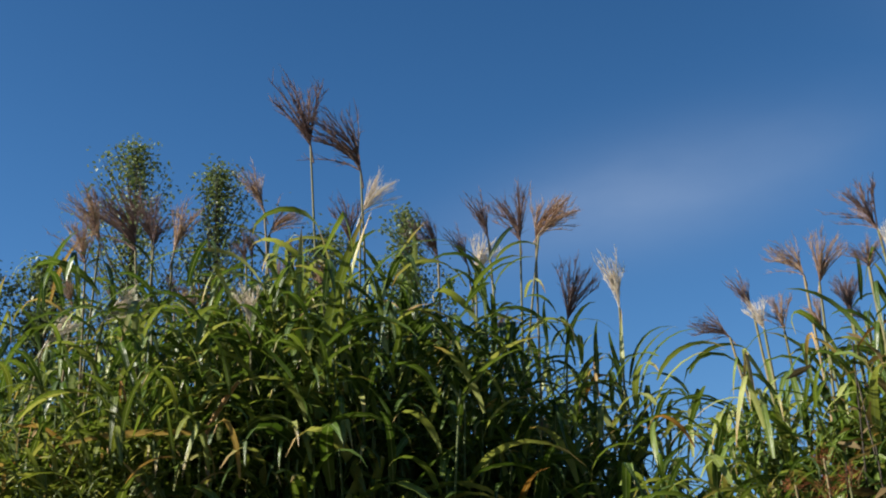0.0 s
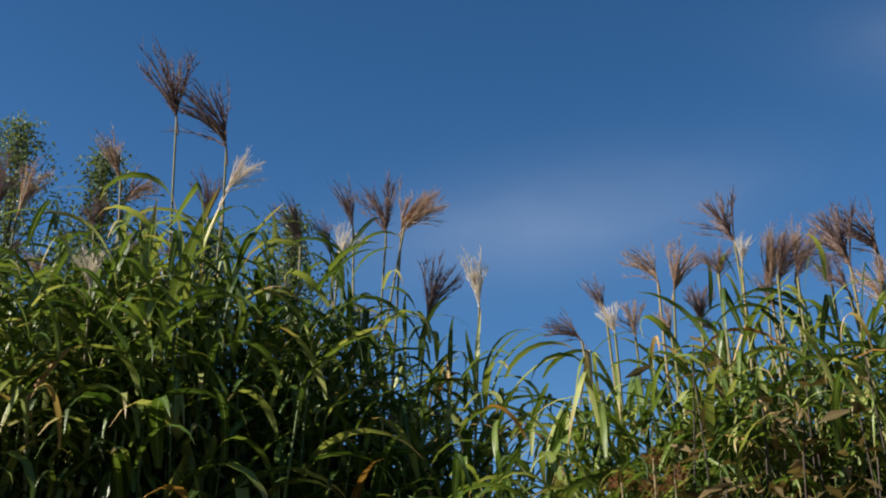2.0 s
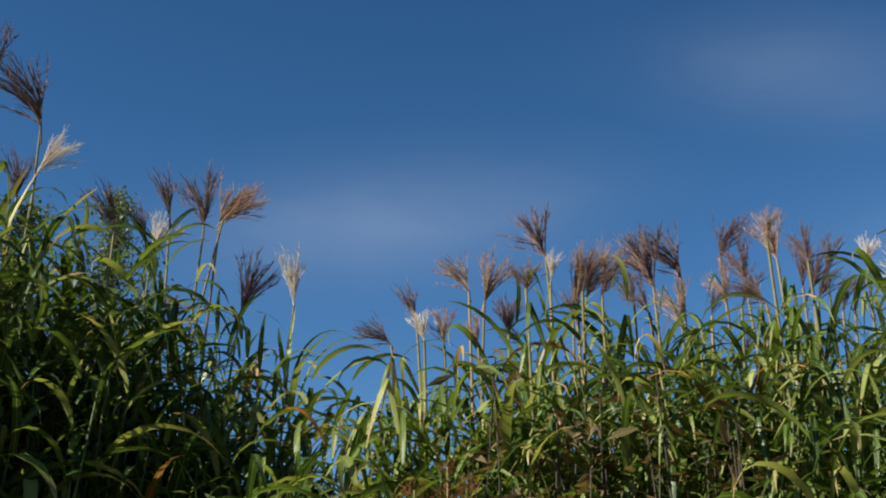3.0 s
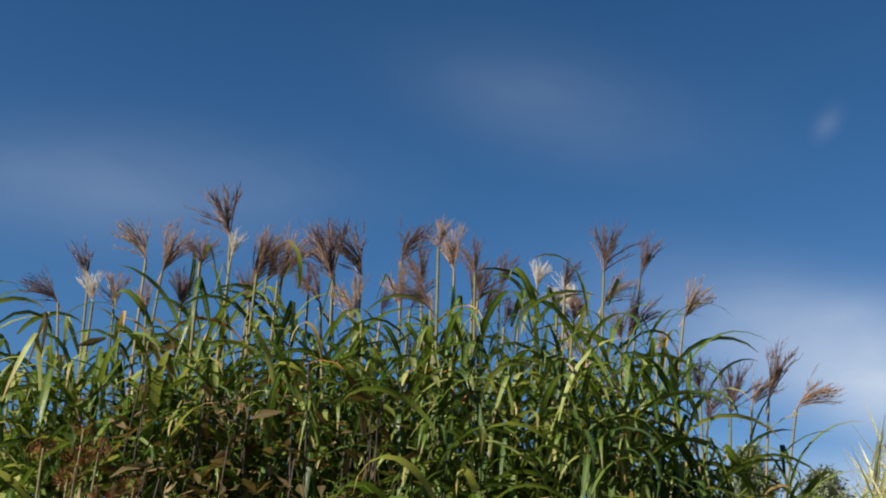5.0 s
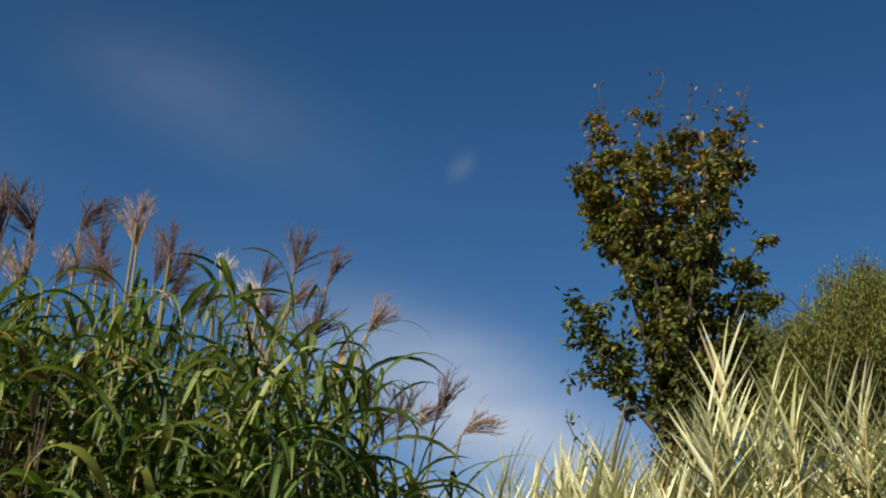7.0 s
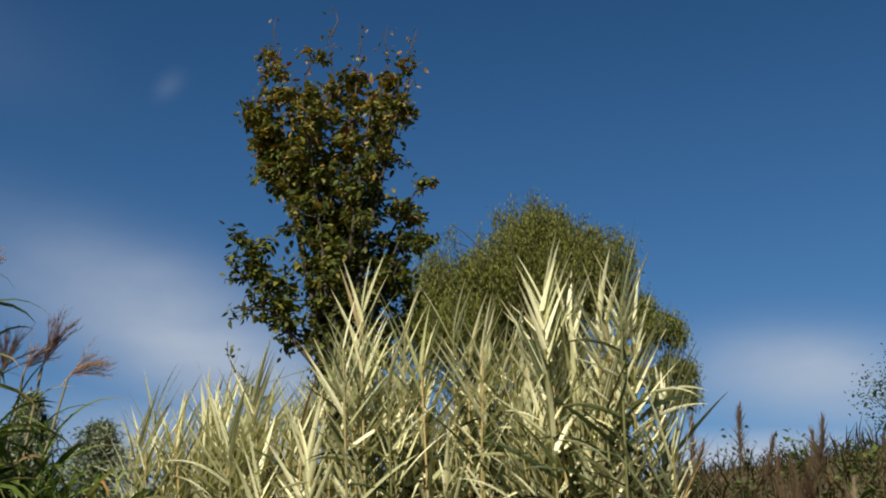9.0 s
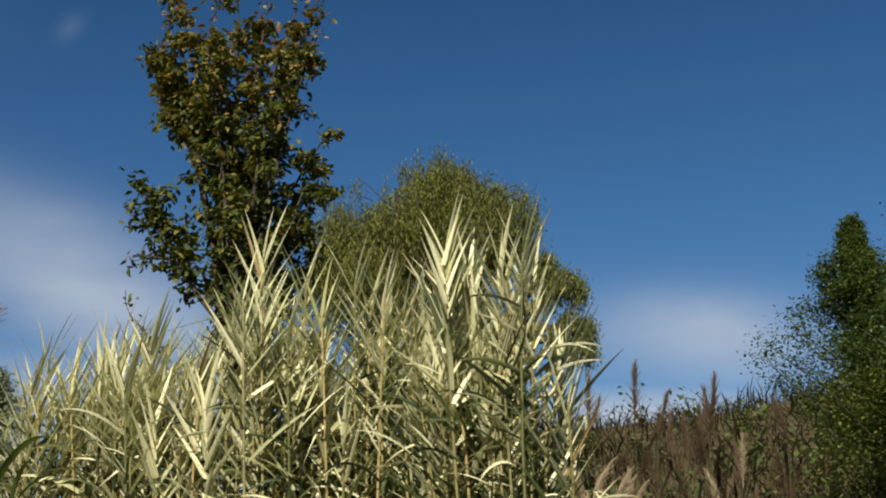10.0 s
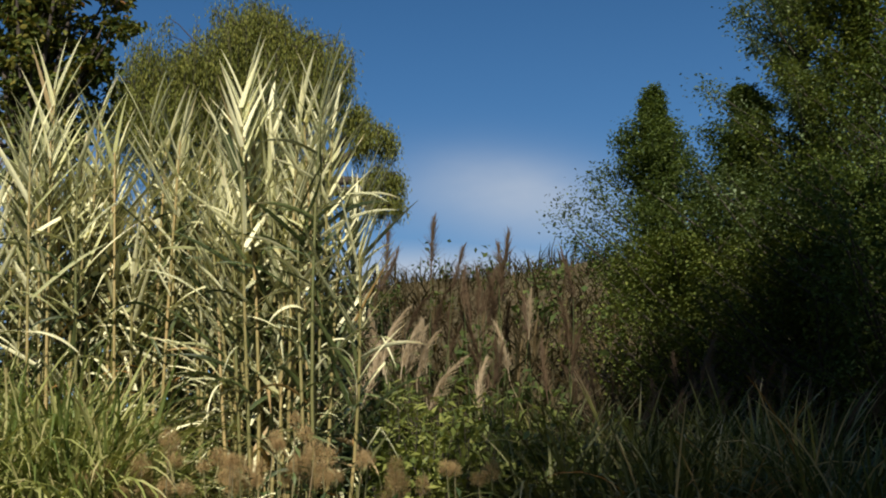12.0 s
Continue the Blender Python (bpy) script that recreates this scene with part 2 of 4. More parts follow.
REED_STEM = rough_material("reed_stem", ((0.3, (0.11, 0.12, 0.04)), (0.55, (0.25, 0.21, 0.08)), (0.85, (0.46, 0.32, 0.14))), 3.0, 0.5, 0.3)
PLUME_BROWN = rough_material("plume_brown", ((0.25, (0.12, 0.075, 0.07)), (0.5, (0.23, 0.15, 0.13)), (0.8, (0.44, 0.33, 0.28))), 9.0, 0.6, 0.0, 0.35)
PLUME_DARK = rough_material("plume_dark", ((0.2, (0.07, 0.045, 0.025)), (0.5, (0.125, 0.082, 0.045)), (0.85, (0.21, 0.15, 0.085))), 9.0, 0.7, 0.0, 0.3)
PLUME_STRAW = rough_material("plume_straw", ((0.2, (0.34, 0.25, 0.14)), (0.5, (0.54, 0.43, 0.27)), (0.85, (0.80, 0.70, 0.50))), 9.0, 0.7, 0.0, 0.4)
PLUME_TAN = rough_material("plume_tan", ((0.25, (0.30, 0.18, 0.12)), (0.5, (0.48, 0.33, 0.23)), (0.8, (0.74, 0.61, 0.48))), 9.0, 0.6, 0.0, 0.35)
PLUME_SILVER = rough_material("plume_silver", ((0.25, (0.66, 0.54, 0.42)), (0.5, (0.82, 0.74, 0.62)), (0.8, (0.9, 0.86, 0.78))), 9.0, 0.55, 0.0, 0.35)
FLUFF = rough_material("seed_fluff", ((0.2, (0.36, 0.24, 0.10)), (0.5, (0.52, 0.37, 0.17)), (0.85, (0.66, 0.52, 0.30))), 9.0, 0.8, 0.0, 0.35)
RUST = rough_material("rust_seed", ((0.2, (0.12, 0.035, 0.015)), (0.5, (0.24, 0.075, 0.03)), (0.85, (0.36, 0.14, 0.06))), 12.0, 0.8, 0.0, 0.15)
BARK = rough_material("bark", ((0.2, (0.03, 0.025, 0.02)), (0.6, (0.07, 0.057, 0.045)), (0.9, (0.12, 0.10, 0.08))), 5.0, 0.9, 0.8)
SOIL = rough_material("ground_cover", ((0.25, (0.035, 0.032, 0.014)), (0.5, (0.062, 0.06, 0.024)), (0.75, (0.12, 0.09, 0.046))), 0.5, 0.95, 0.8, depth=0.05)
# ---- building blocks ----
rng = np.random.default_rng(7)


def ground_z(x, y):
    """The lie of the land: a sunken path, a bank round it and a hillside beyond."""
    r = math.hypot(x, y)
    s = min(max((r - 1.6) / 5.2, 0.0), 1.0)
    z = 1.0 * s * s * (3 - 2 * s) + 0.55 * min(max((r - 6.5) / 6.0, 0.0), 1.0)
    yaw = math.degrees(math.atan2(-x, y))
    far = min(max((r - 11.0) / 24.0, 0.0), 1.0)
    q = min(max((-56.0 - yaw) / 16.0, 0.0), 1.0) * min(max((yaw + 150.0) / 20.0, 0.0), 1.0)
    aside = q * q * (3 - 2 * q)
    return z + (7.0 + 0.05 * min(max(-75.0 - yaw, 0.0), 30.0)) * aside * far ** 1.1 + 0.06 * math.sin(x * 1.7) * math.cos(y * 1.3) * s


def mesh_of(name, verts, faces, uvs=None, smooth=False):
    """A mesh of quads from arrays of corners, faces and corner places on the leaf."""
    me = bpy.data.meshes.new(name)
    verts, faces = np.asarray(verts, float), np.asarray(faces, np.int32)
    me.vertices.add(len(verts))
    me.vertices.foreach_set("co", verts.ravel())
    me.loops.add(faces.size)
    me.loops.foreach_set("vertex_index", faces.ravel())
    me.polygons.add(len(faces))
    me.polygons.foreach_set("loop_start", np.arange(0, faces.size, 4, dtype=np.int32))
    if uvs is not None:
        layer = me.uv_layers.new(name="UVMap")
        layer.data.foreach_set("uv", np.asarray(uvs, float)[faces.ravel()].ravel())
    me.update(calc_edges=True)
    me.validate()
    if smooth:
        me.polygons.foreach_set("use_smooth", np.ones(len(faces), bool))
    return me


def part_of(name, me, material, parent, label="", kind=""):
    me.materials.append(material)
    ob = new(name, me)
    ob.parent = parent
    return tagged(ob, label, "", "", kind)


def root_of(name, x, y, label, category, group="", kind="", z=None):
    ob = new(name)
    ob.empty_display_size = 0.2
    ob.location = (x, y, ground_z(x, y) if z is None else z)
    return tagged(ob, label, category, group, kind)


def blade(length, width, start, end, seg=8, fold=0.25, twist=0.0, power=1.4, neck=0.35, side=0.0, kink=0.0, taper=2.6):
    """A grass blade that leaves its stem at start degrees from upright and hangs at end degrees."""
    pos, vs, uv = np.zeros(3), [], []
    for i in range(seg + 1):
        s = i / seg
        a = radians(start + (end - start) * s ** power + (kink if s > 0.55 else 0.0))
        b = side * s
        tang = np.array([math.sin(a) * math.cos(b), math.sin(a) * math.sin(b), math.cos(a)])
        if i:
            pos = pos + tang * length / seg
        across = np.array([-math.sin(b), math.cos(b), 0.0])
        up = np.cross(tang, across)
        q = twist * s
        c, u = across * math.cos(q) + up * math.sin(q), up * math.cos(q) - across * math.sin(q)
        w = width / 2 * max(min(neck + 2.4 * s, 1.0) * (1 - s ** taper) ** 0.85, 0.03)
        vs += [pos - c * w, pos - u * w * fold, pos + c * w]
        uv += [(0, s), (0.5, s), (1, s)]
    fs = []
    for i in range(seg):
        k = 3 * i
        fs += [(k, k + 1, k + 4, k + 3), (k + 1, k + 2, k + 5, k + 4)]
    return np.array(vs), np.array(fs), np.array(uv)


def leaflet(length, width, seg=3, droop=40.0, fold=0.3):
    """A small tree leaf with a pointed tip, folded along its rib."""
    return blade(length, width, 70, 70 + droop, seg, fold, 0.0, 1.0, 0.25)


def turn(az, tilt=0.0, roll=0.0):
    ca, sa, ct, st, cr, sr = math.cos(az), math.sin(az), math.cos(tilt), math.sin(tilt), math.cos(roll), math.sin(roll)
    rz = np.array([[ca, -sa, 0], [sa, ca, 0], [0, 0, 1]])
    ry = np.array([[ct, 0, st], [0, 1, 0], [-st, 0, ct]])
    rx = np.array([[1, 0, 0], [0, cr, -sr], [0, sr, cr]])
    return rz @ ry @ rx


def turns(az, tilt, roll, size):
    """As turn(), for arrays, with a size each."""
    ca, sa, ct, st, cr, sr = np.cos(az), np.sin(az), np.cos(tilt), np.sin(tilt), np.cos(roll), np.sin(roll)
    o, e = np.zeros_like(az), np.ones_like(az)
    rz = np.stack([ca, -sa, o, sa, ca, o, o, o, e], 1).reshape(-1, 3, 3)
    ry = np.stack([ct, o, st, o, e, o, -st, o, ct], 1).reshape(-1, 3, 3)
    rx = np.stack([e, o, o, o, cr, -sr, o, sr, cr], 1).reshape(-1, 3, 3)
    return rz @ ry @ rx * size[:, None, None]


def along_line(line, s):
    """Places at the shares s of a line of points."""
    q = s * (len(line) - 1)
    return np.stack([np.interp(q, range(len(line)), line[:, k]) for k in range(3)], 1)


class Batch:
    """Many copies of a few templates: each one a 3x3 turn with scale and a place."""

    def __init__(self, templates):
        self.templates, self.items = templates, [[] for _ in templates]

    def add(self, k, m, p):
        self.items[k % len(self.templates)].append((m, p))

    def scatter(self, m, p, g):
        """Many pieces at once: turns, places, and a generator that picks the shapes."""
        k = g.integers(0, len(self.templates), len(p))
        for i in range(len(self.templates)):
            sel = k == i
            self.items[i].extend(zip(m[sel], p[sel]))

    def count(self):
        return sum(len(i) for i in self.items)

    def joined(self, name):
        vs, fs, us, base = [], [], [], 0
        for (v, f, u), items in zip(self.templates, self.items):
            if not items:
                continue
            m = np.array([i[0] for i in items])
            p = np.array([i[1] for i in items])
            w = np.einsum("nij,vj->nvi", m, v) + p[:, None, :]
            vs.append(w.reshape(-1, 3))
            off = base + np.arange(len(items))[:, None, None] * len(v)
            fs.append((f[None] + off).reshape(-1, 4))
            us.append(np.tile(u, (len(items), 1)))
            base += len(v) * len(items)
        return mesh_of(name, np.concatenate(vs), np.concatenate(fs), np.concatenate(us), True)

    def single(self, name, material, parent, limit, pick):
        """The pieces for which pick(place) holds become objects of their own, up to the limit; they leave the batch."""
        made = 0
        for k, (v, f, u) in enumerate(self.templates):
            keep, me = [], None
            for m, p in self.items[k]:
                if made < limit and pick(p):
                    if me is None:
                        me = mesh_of(name, v, f, u, True)
                        me.materials.append(material)
                    ob = new(name, me)
                    ob.parent = parent
                    m4 = Matrix.Identity(4)
                    for i in range(3):
                        for j in range(3):
                            m4[i][j] = m[i][j]
                        m4[i][3] = p[i]
                    ob.matrix_basis = m4
                    made += 1
                else:
                    keep.append((m, p))
            self.items[k] = keep


def tube(points, radii, sides=6):
    """A tapered limb through points."""
    pts = np.asarray(points, float)
    vs, fs, uv = [], [], []
    for i, (p, r) in enumerate(zip(pts, radii)):
        t = pts[min(i + 1, len(pts) - 1)] - pts[max(i - 1, 0)]
        t /= np.linalg.norm(t) + 1e-9
        a = np.cross(t, (0.31, 0.95, 0.05))
        a /= np.linalg.norm(a) + 1e-9
        b = np.cross(t, a)
        for k in range(sides):
            q = 2 * math.pi * k / sides
            vs.append(p + (a * math.cos(q) + b * math.sin(q)) * r)
            uv.append((k / sides, i / len(pts)))
    for i in range(len(pts) - 1):
        for k in range(sides):
            j = (k + 1) % sides
            fs.append((i * sides + k, i * sides + j, (i + 1) * sides + j, (i + 1) * sides + k))
    return np.array(vs), np.array(fs), np.array(uv)


def tubes_joined(name, tubes):
    vs, fs, us, base = [], [], [], 0
    for v, f, u in tubes:
        vs.append(v)
        fs.append(f + base)
        us.append(u)
        base += len(v)
    return mesh_of(name, np.concatenate(vs), np.concatenate(fs), np.concatenate(us), True)


def bent(a, b, bow, steps=6):
    """Points on a gentle bow from a to b."""
    a, b, bow = np.asarray(a, float), np.asarray(b, float), np.asarray(bow, float)
    s = np.linspace(0, 1, steps)[:, None]
    return a * (1 - s) + b * s + bow * (4 * s * (1 - s))


def hair(a, way_, length, droop, width, seg=4):
    """A fine tapering hair of two crossed strips."""
    pos, d = np.array(a, float), np.array(way_, float)
    d /= np.linalg.norm(d)
    across = np.cross(d, (0.2, 0.3, 0.93))
    across /= np.linalg.norm(across) + 1e-9
    other = np.cross(d, across)
    vs, fs, uv = [], [], []
    for k, c in enumerate((across, other)):
        pos, e = np.array(a, float), d.copy()
        for i in range(seg + 1):
            s = i / seg
            w = width / 2 * (1 - 0.75 * s)
            vs += [pos - c * w, pos + c * w]
            uv += [(0, s), (1, s)]
            e = e + np.asarray(droop, float) / seg
            e /= np.linalg.norm(e)
            pos = pos + e * length / seg
        b = k * 2 * (seg + 1)
        fs += [(b + 2 * i, b + 2 * i + 1, b + 2 * i + 3, b + 2 * i + 2) for i in range(seg)]
    return np.array(vs), np.array(fs), np.array(uv)
# plumes: x, y, z of the foot, length, lean in degrees, tone
PLUMES_LEFT = [
    (-1.34, 4.11, 3.35, 0.18, -15, 1),
    (-1.31, 4.16, 3.46, 0.21, -8, 1),
    (-1.22, 4.33, 3.50, 0.28, -6, 0),
    (-1.15, 4.30, 3.53, 0.19, -15, 0),
    (-1.04, 4.21, 3.41, 0.22, 14, 1),
    (-0.72, 4.37, 3.66, 0.20, -23, 1),
    (-0.70, 4.38, 3.57, 0.15, 25, 1),
    (-0.75, 4.29, 3.42, 0.13, -5, 0),
    (-0.39, 4.49, 3.57, 0.18, -2, 0),
    (-1.37, 4.10, 3.18, 0.11, -8, 1),
    (-0.49, 4.40, 3.33, 0.12, -17, 1),
    (-1.42, 3.98, 2.98, 0.13, 30, 2),
    (-1.22, 4.0, 3.08, 0.14, 45, 2),
    (-0.70, 4.02, 3.06, 0.13, -5, 2),
]
PLUMES_HIGH = [
    (-0.55, 4.47, 4.01, 0.30, -12, 0),
    (-0.34, 4.47, 3.88, 0.30, -9, 0),
]
PLUMES_MIDDLE = [
    (-0.37, 4.76, 3.81, 0.18, 25, 2),
    (-0.04, 4.82, 3.61, 0.21, -6, 0),
    (0.09, 4.88, 3.60, 0.18, -21, 0),
    (0.18, 4.71, 3.65, 0.20, -13, 0),
    (0.12, 4.80, 3.52, 0.17, 19, 2),
    (0.32, 4.81, 3.68, 0.24, -2, 0),
    (0.38, 4.71, 3.63, 0.23, 3, 1),
    (0.39, 4.64, 3.63, 0.17, 46, 1),
    (0.50, 4.87, 3.33, 0.25, 17, 0),
    (0.70, 4.68, 3.30, 0.21, -3, 2),
    (0.14, 4.72, 3.19, 0.14, 46, 1),
]
PLUMES_NEAR = [
    (0.97, 3.97, 2.90, 0.13, -40, 0),
    (1.04, 3.88, 2.95, 0.14, -20, 0),
    (1.06, 3.85, 2.88, 0.10, -14, 2),
    (1.14, 3.90, 2.89, 0.13, -6, 1),
    (1.18, 3.71, 3.01, 0.14, -11, 1),
    (1.27, 3.85, 3.04, 0.17, 19, 1),
    (1.45, 3.71, 3.16, 0.19, -24, 0),
    (1.44, 3.64, 3.04, 0.10, 8, 2),
    (1.57, 3.74, 3.05, 0.17, 11, 1),
    (1.67, 3.77, 3.09, 0.16, 16, 1),
]
PLUMES_CENTRE = [
    (1.56, 3.77, 3.00, 0.19, 4, 1),
    (1.64, 3.85, 3.09, 0.15, 23, 0),
    (1.83, 3.70, 3.08, 0.23, -17, 0),
    (1.87, 3.79, 3.15, 0.16, -9, 0),
    (1.96, 3.75, 3.15, 0.21, -8, 0),
    (1.90, 3.65, 2.92, 0.17, -4, 1),
    (2.10, 3.72, 3.23, 0.16, 2, 0),
    (2.15, 3.65, 3.11, 0.16, -5, 0),
    (2.09, 3.69, 3.04, 0.14, -4, 1),
    (2.27, 3.63, 3.20, 0.18, -9, 1),
    (2.29, 3.52, 3.05, 0.15, 5, 0),
    (2.20, 3.65, 3.04, 0.08, -2, 1),
    (2.15, 3.71, 2.84, 0.10, 7, 0),
]
PLUMES_FAR = [
    (2.79, 3.43, 3.24, 0.18, 11, 0),
    (3.00, 3.49, 3.29, 0.17, 19, 0),
    (2.63, 3.64, 3.22, 0.10, 8, 2),
    (2.78, 3.56, 3.09, 0.17, -17, 2),
    (2.79, 3.45, 3.11, 0.14, 34, 1),
    (2.94, 3.50, 3.04, 0.18, 26, 0),
    (3.04, 3.29, 3.07, 0.15, 36, 1),
    (2.77, 3.68, 3.09, 0.10, 8, 1),
    (2.56, 3.65, 3.09, 0.10, 6, 0),
    (2.53, 3.75, 3.21, 0.16, 14, 0),
    (2.98, 3.37, 2.95, 0.09, 21, 1),
]
PLUMES_END = [
    (3.28, 3.51, 2.89, 0.14, -6, 0),
    (3.23, 3.42, 2.75, 0.14, 15, 0),
    (3.29, 3.36, 2.77, 0.18, 12, 0),
    (3.44, 3.41, 2.84, 0.14, 15, 1),
    (3.48, 3.36, 2.86, 0.21, 21, 0),
    (3.52, 3.26, 2.81, 0.16, 44, 1),
]
# ---- land ----
def make_ground():
    radii = np.concatenate([np.linspace(0.0, 14, 40), np.linspace(15, 60, 40), np.geomspace(65, 3000, 22)])
    n = 144
    vs, fs, uv = [], [], []
    for r in radii:
        for k in range(n):
            a = 2 * math.pi * k / n
            x, y = -math.sin(a) * max(r, 0.01), math.cos(a) * max(r, 0.01)
            z = ground_z(x, y) - 0.02 * max(r - 60, 0)
            vs.append((x, y, max(z, -4.0) + 0.1 * noise.noise(Vector((x, y, 0.0)) * 0.6)))
            uv.append((x, y))
    for i in range(len(radii) - 1):
        for k in range(n):
            j = (k + 1) % n
            fs.append((i * n + k, (i + 1) * n + k, (i + 1) * n + j, i * n + j))
    me = mesh_of("ground", vs, fs, uv, True)
    me.materials.append(SOIL)
    tagged(new("ground", me), "grassy earth bank and hillside with dry stubble", "ground", "", "structure")


make_ground()
# ---- tall plume grass ----
GRASS_BLADES = [blade(1.0, 0.08, s, e, 7, 0.22, t, p, 0.4, b, k, 1.9) for s, e, t, p, b, k in (
    (16, 95, 0.3, 1.6, 0.2, 0), (18, 110, -0.5, 1.4, -0.3, 0), (22, 150, 0.6, 1.3, 0.2, 0), (14, 70, -0.2, 2.0, 0.4, 0),
    (26, 165, 0.3, 1.1, -0.2, 0), (12, 55, 0.8, 1.5, -0.1, 0), (30, 140, -0.7, 1.0, 0.3, 0), (16, 75, 0.2, 1.2, 0.1, 80),
    (20, 172, 0.5, 1.6, 0.0, 0), (34, 110, 0.4, 1.2, -0.4, 0),
    (12, 30, 0.2, 1.2, 0.1, 140), (20, 50, -0.3, 1.1, -0.2, 125))]
BROAD_BLADES = [blade(1.0, 0.105, s, e, 9, 0.3, t, p, 0.5, b, k, 1.7) for s, e, t, p, b, k in (
    (3, 20, 0.3, 1.4, 0.1, 0), (6, 40, -0.4, 1.8, -0.1, 0), (10, 95, 0.4, 1.8, 0.15, 0))]


def plume_template(seed, spread, sweep, count, fuzz=0.26, silk=1.0):
    """A fan of fine racemes on a short axis, each one with silky hairs, swept to one side."""
    g = np.random.default_rng(seed)
    vs, fs, us, base = [], [], [], 0

    def put(t):
        nonlocal base
        vs.append(t[0])
        fs.append(t[1] + base)
        us.append(t[2])
        base += len(t[0])
    put(tube([(0, 0, -0.25), (0, 0, 0.0), (0.01, 0, 0.3)], (0.014, 0.013, 0.004), 5))
    for i in range(count):
        z = 0.32 * g.random()
        az = g.uniform(0, 2 * math.pi)
        tilt = radians(spread) * (0.15 + 0.85 * g.random() ** 0.8)
        way_ = np.array([math.sin(tilt) * math.cos(az) + sweep * 0.35, math.sin(tilt) * math.sin(az) * 0.8, math.cos(tilt)])
        ln = (1.0 - z * 0.7) * g.uniform(0.6, 1.02)
        droop = (sweep * 0.55 + 0.2 * math.cos(az), 0.2 * math.sin(az), -g.uniform(0.05, 0.5))
        h = hair((0, 0, z), way_, ln, droop, 0.028, 5)
        put(h)
        mid = (h[0][0:12:2] + h[0][1:12:2]) / 2
        for j in range(16):
            s = g.uniform(0.15, 1.0) * 4.99
            k = int(s)
            p = mid[k] * (1 - s + k) + mid[k + 1] * (s - k)
            d = way_ + g.normal(0, fuzz, 3)
            put(hair(p, d, g.uniform(0.10, 0.24) * silk, (sweep * 0.3, 0, -0.1), 0.011, 1))
    return np.concatenate(vs), np.concatenate(fs), np.concatenate(us)


PLUME_SHAPES = [plume_template(20 + i, s, w, c) for i, (s, w, c) in enumerate(
    ((22, 0.12, 22), (26, 0.4, 22), (34, -0.3, 24), (14, 0.2, 16), (32, 0.75, 22), (24, -0.55, 22)))]
PLUME_TONES = (PLUME_BROWN, PLUME_TAN, PLUME_SILVER)
plume_meshes = {}


def plume_mesh(k, tone):
    if (k, tone) not in plume_meshes:
        me = mesh_of("plume", *PLUME_SHAPES[k], True)
        me.materials.append(PLUME_TONES[tone])
        plume_meshes[k, tone] = me
    return plume_meshes[k, tone]


def add_plumes(root, rows, yaw):
    """Plumes on their own stems; rows as in the lists above, leaning along the clump's front."""
    base = np.array(root.location)
    along = np.array([math.cos(radians(yaw)), math.sin(radians(yaw)), 0.0])
    words = ("brown feathery plume", "tan feathery plume", "silvery white plume gone to seed")
    for x, y, z, length, lean, tone in rows:
        foot = np.array([x, y, z]) - base
        k = int(rng.integers(0, 6)) if tone < 2 else int(rng.choice((0, 3, 5)))
        flip = (PLUME_SHAPES[k][0][:, 0].mean() < 0) != (lean < 0)
        lean_ = radians(lean * 0.75)
        m = turn(radians(yaw) + (math.pi if flip else 0), -lean_ if flip else lean_, 0.0) * length * (1.06 if tone < 2 else 1.12)
        low = foot * np.array([0.75, 0.75, 0.0]) - along * math.sin(lean_) * 0.25 + rng.normal(0, 0.05, 3) * (1, 1, 0)
        pts = bent(low, foot, -along * math.sin(lean_) * 0.12, 8)
        stem = part_of("stem", mesh_of("stem", *tube(pts, np.linspace(0.009, 0.0045, 8), 5), True), STEM, root)
        ob = new("plume", plume_mesh(k, tone))
        ob.parent = stem
        m4 = Matrix.Identity(4)
        for i in range(3):
            for j in range(3):
                m4[i][j] = m[i][j]
            m4[i][3] = foot[i]
        ob.matrix_basis = m4
        tagged(ob, words[tone])


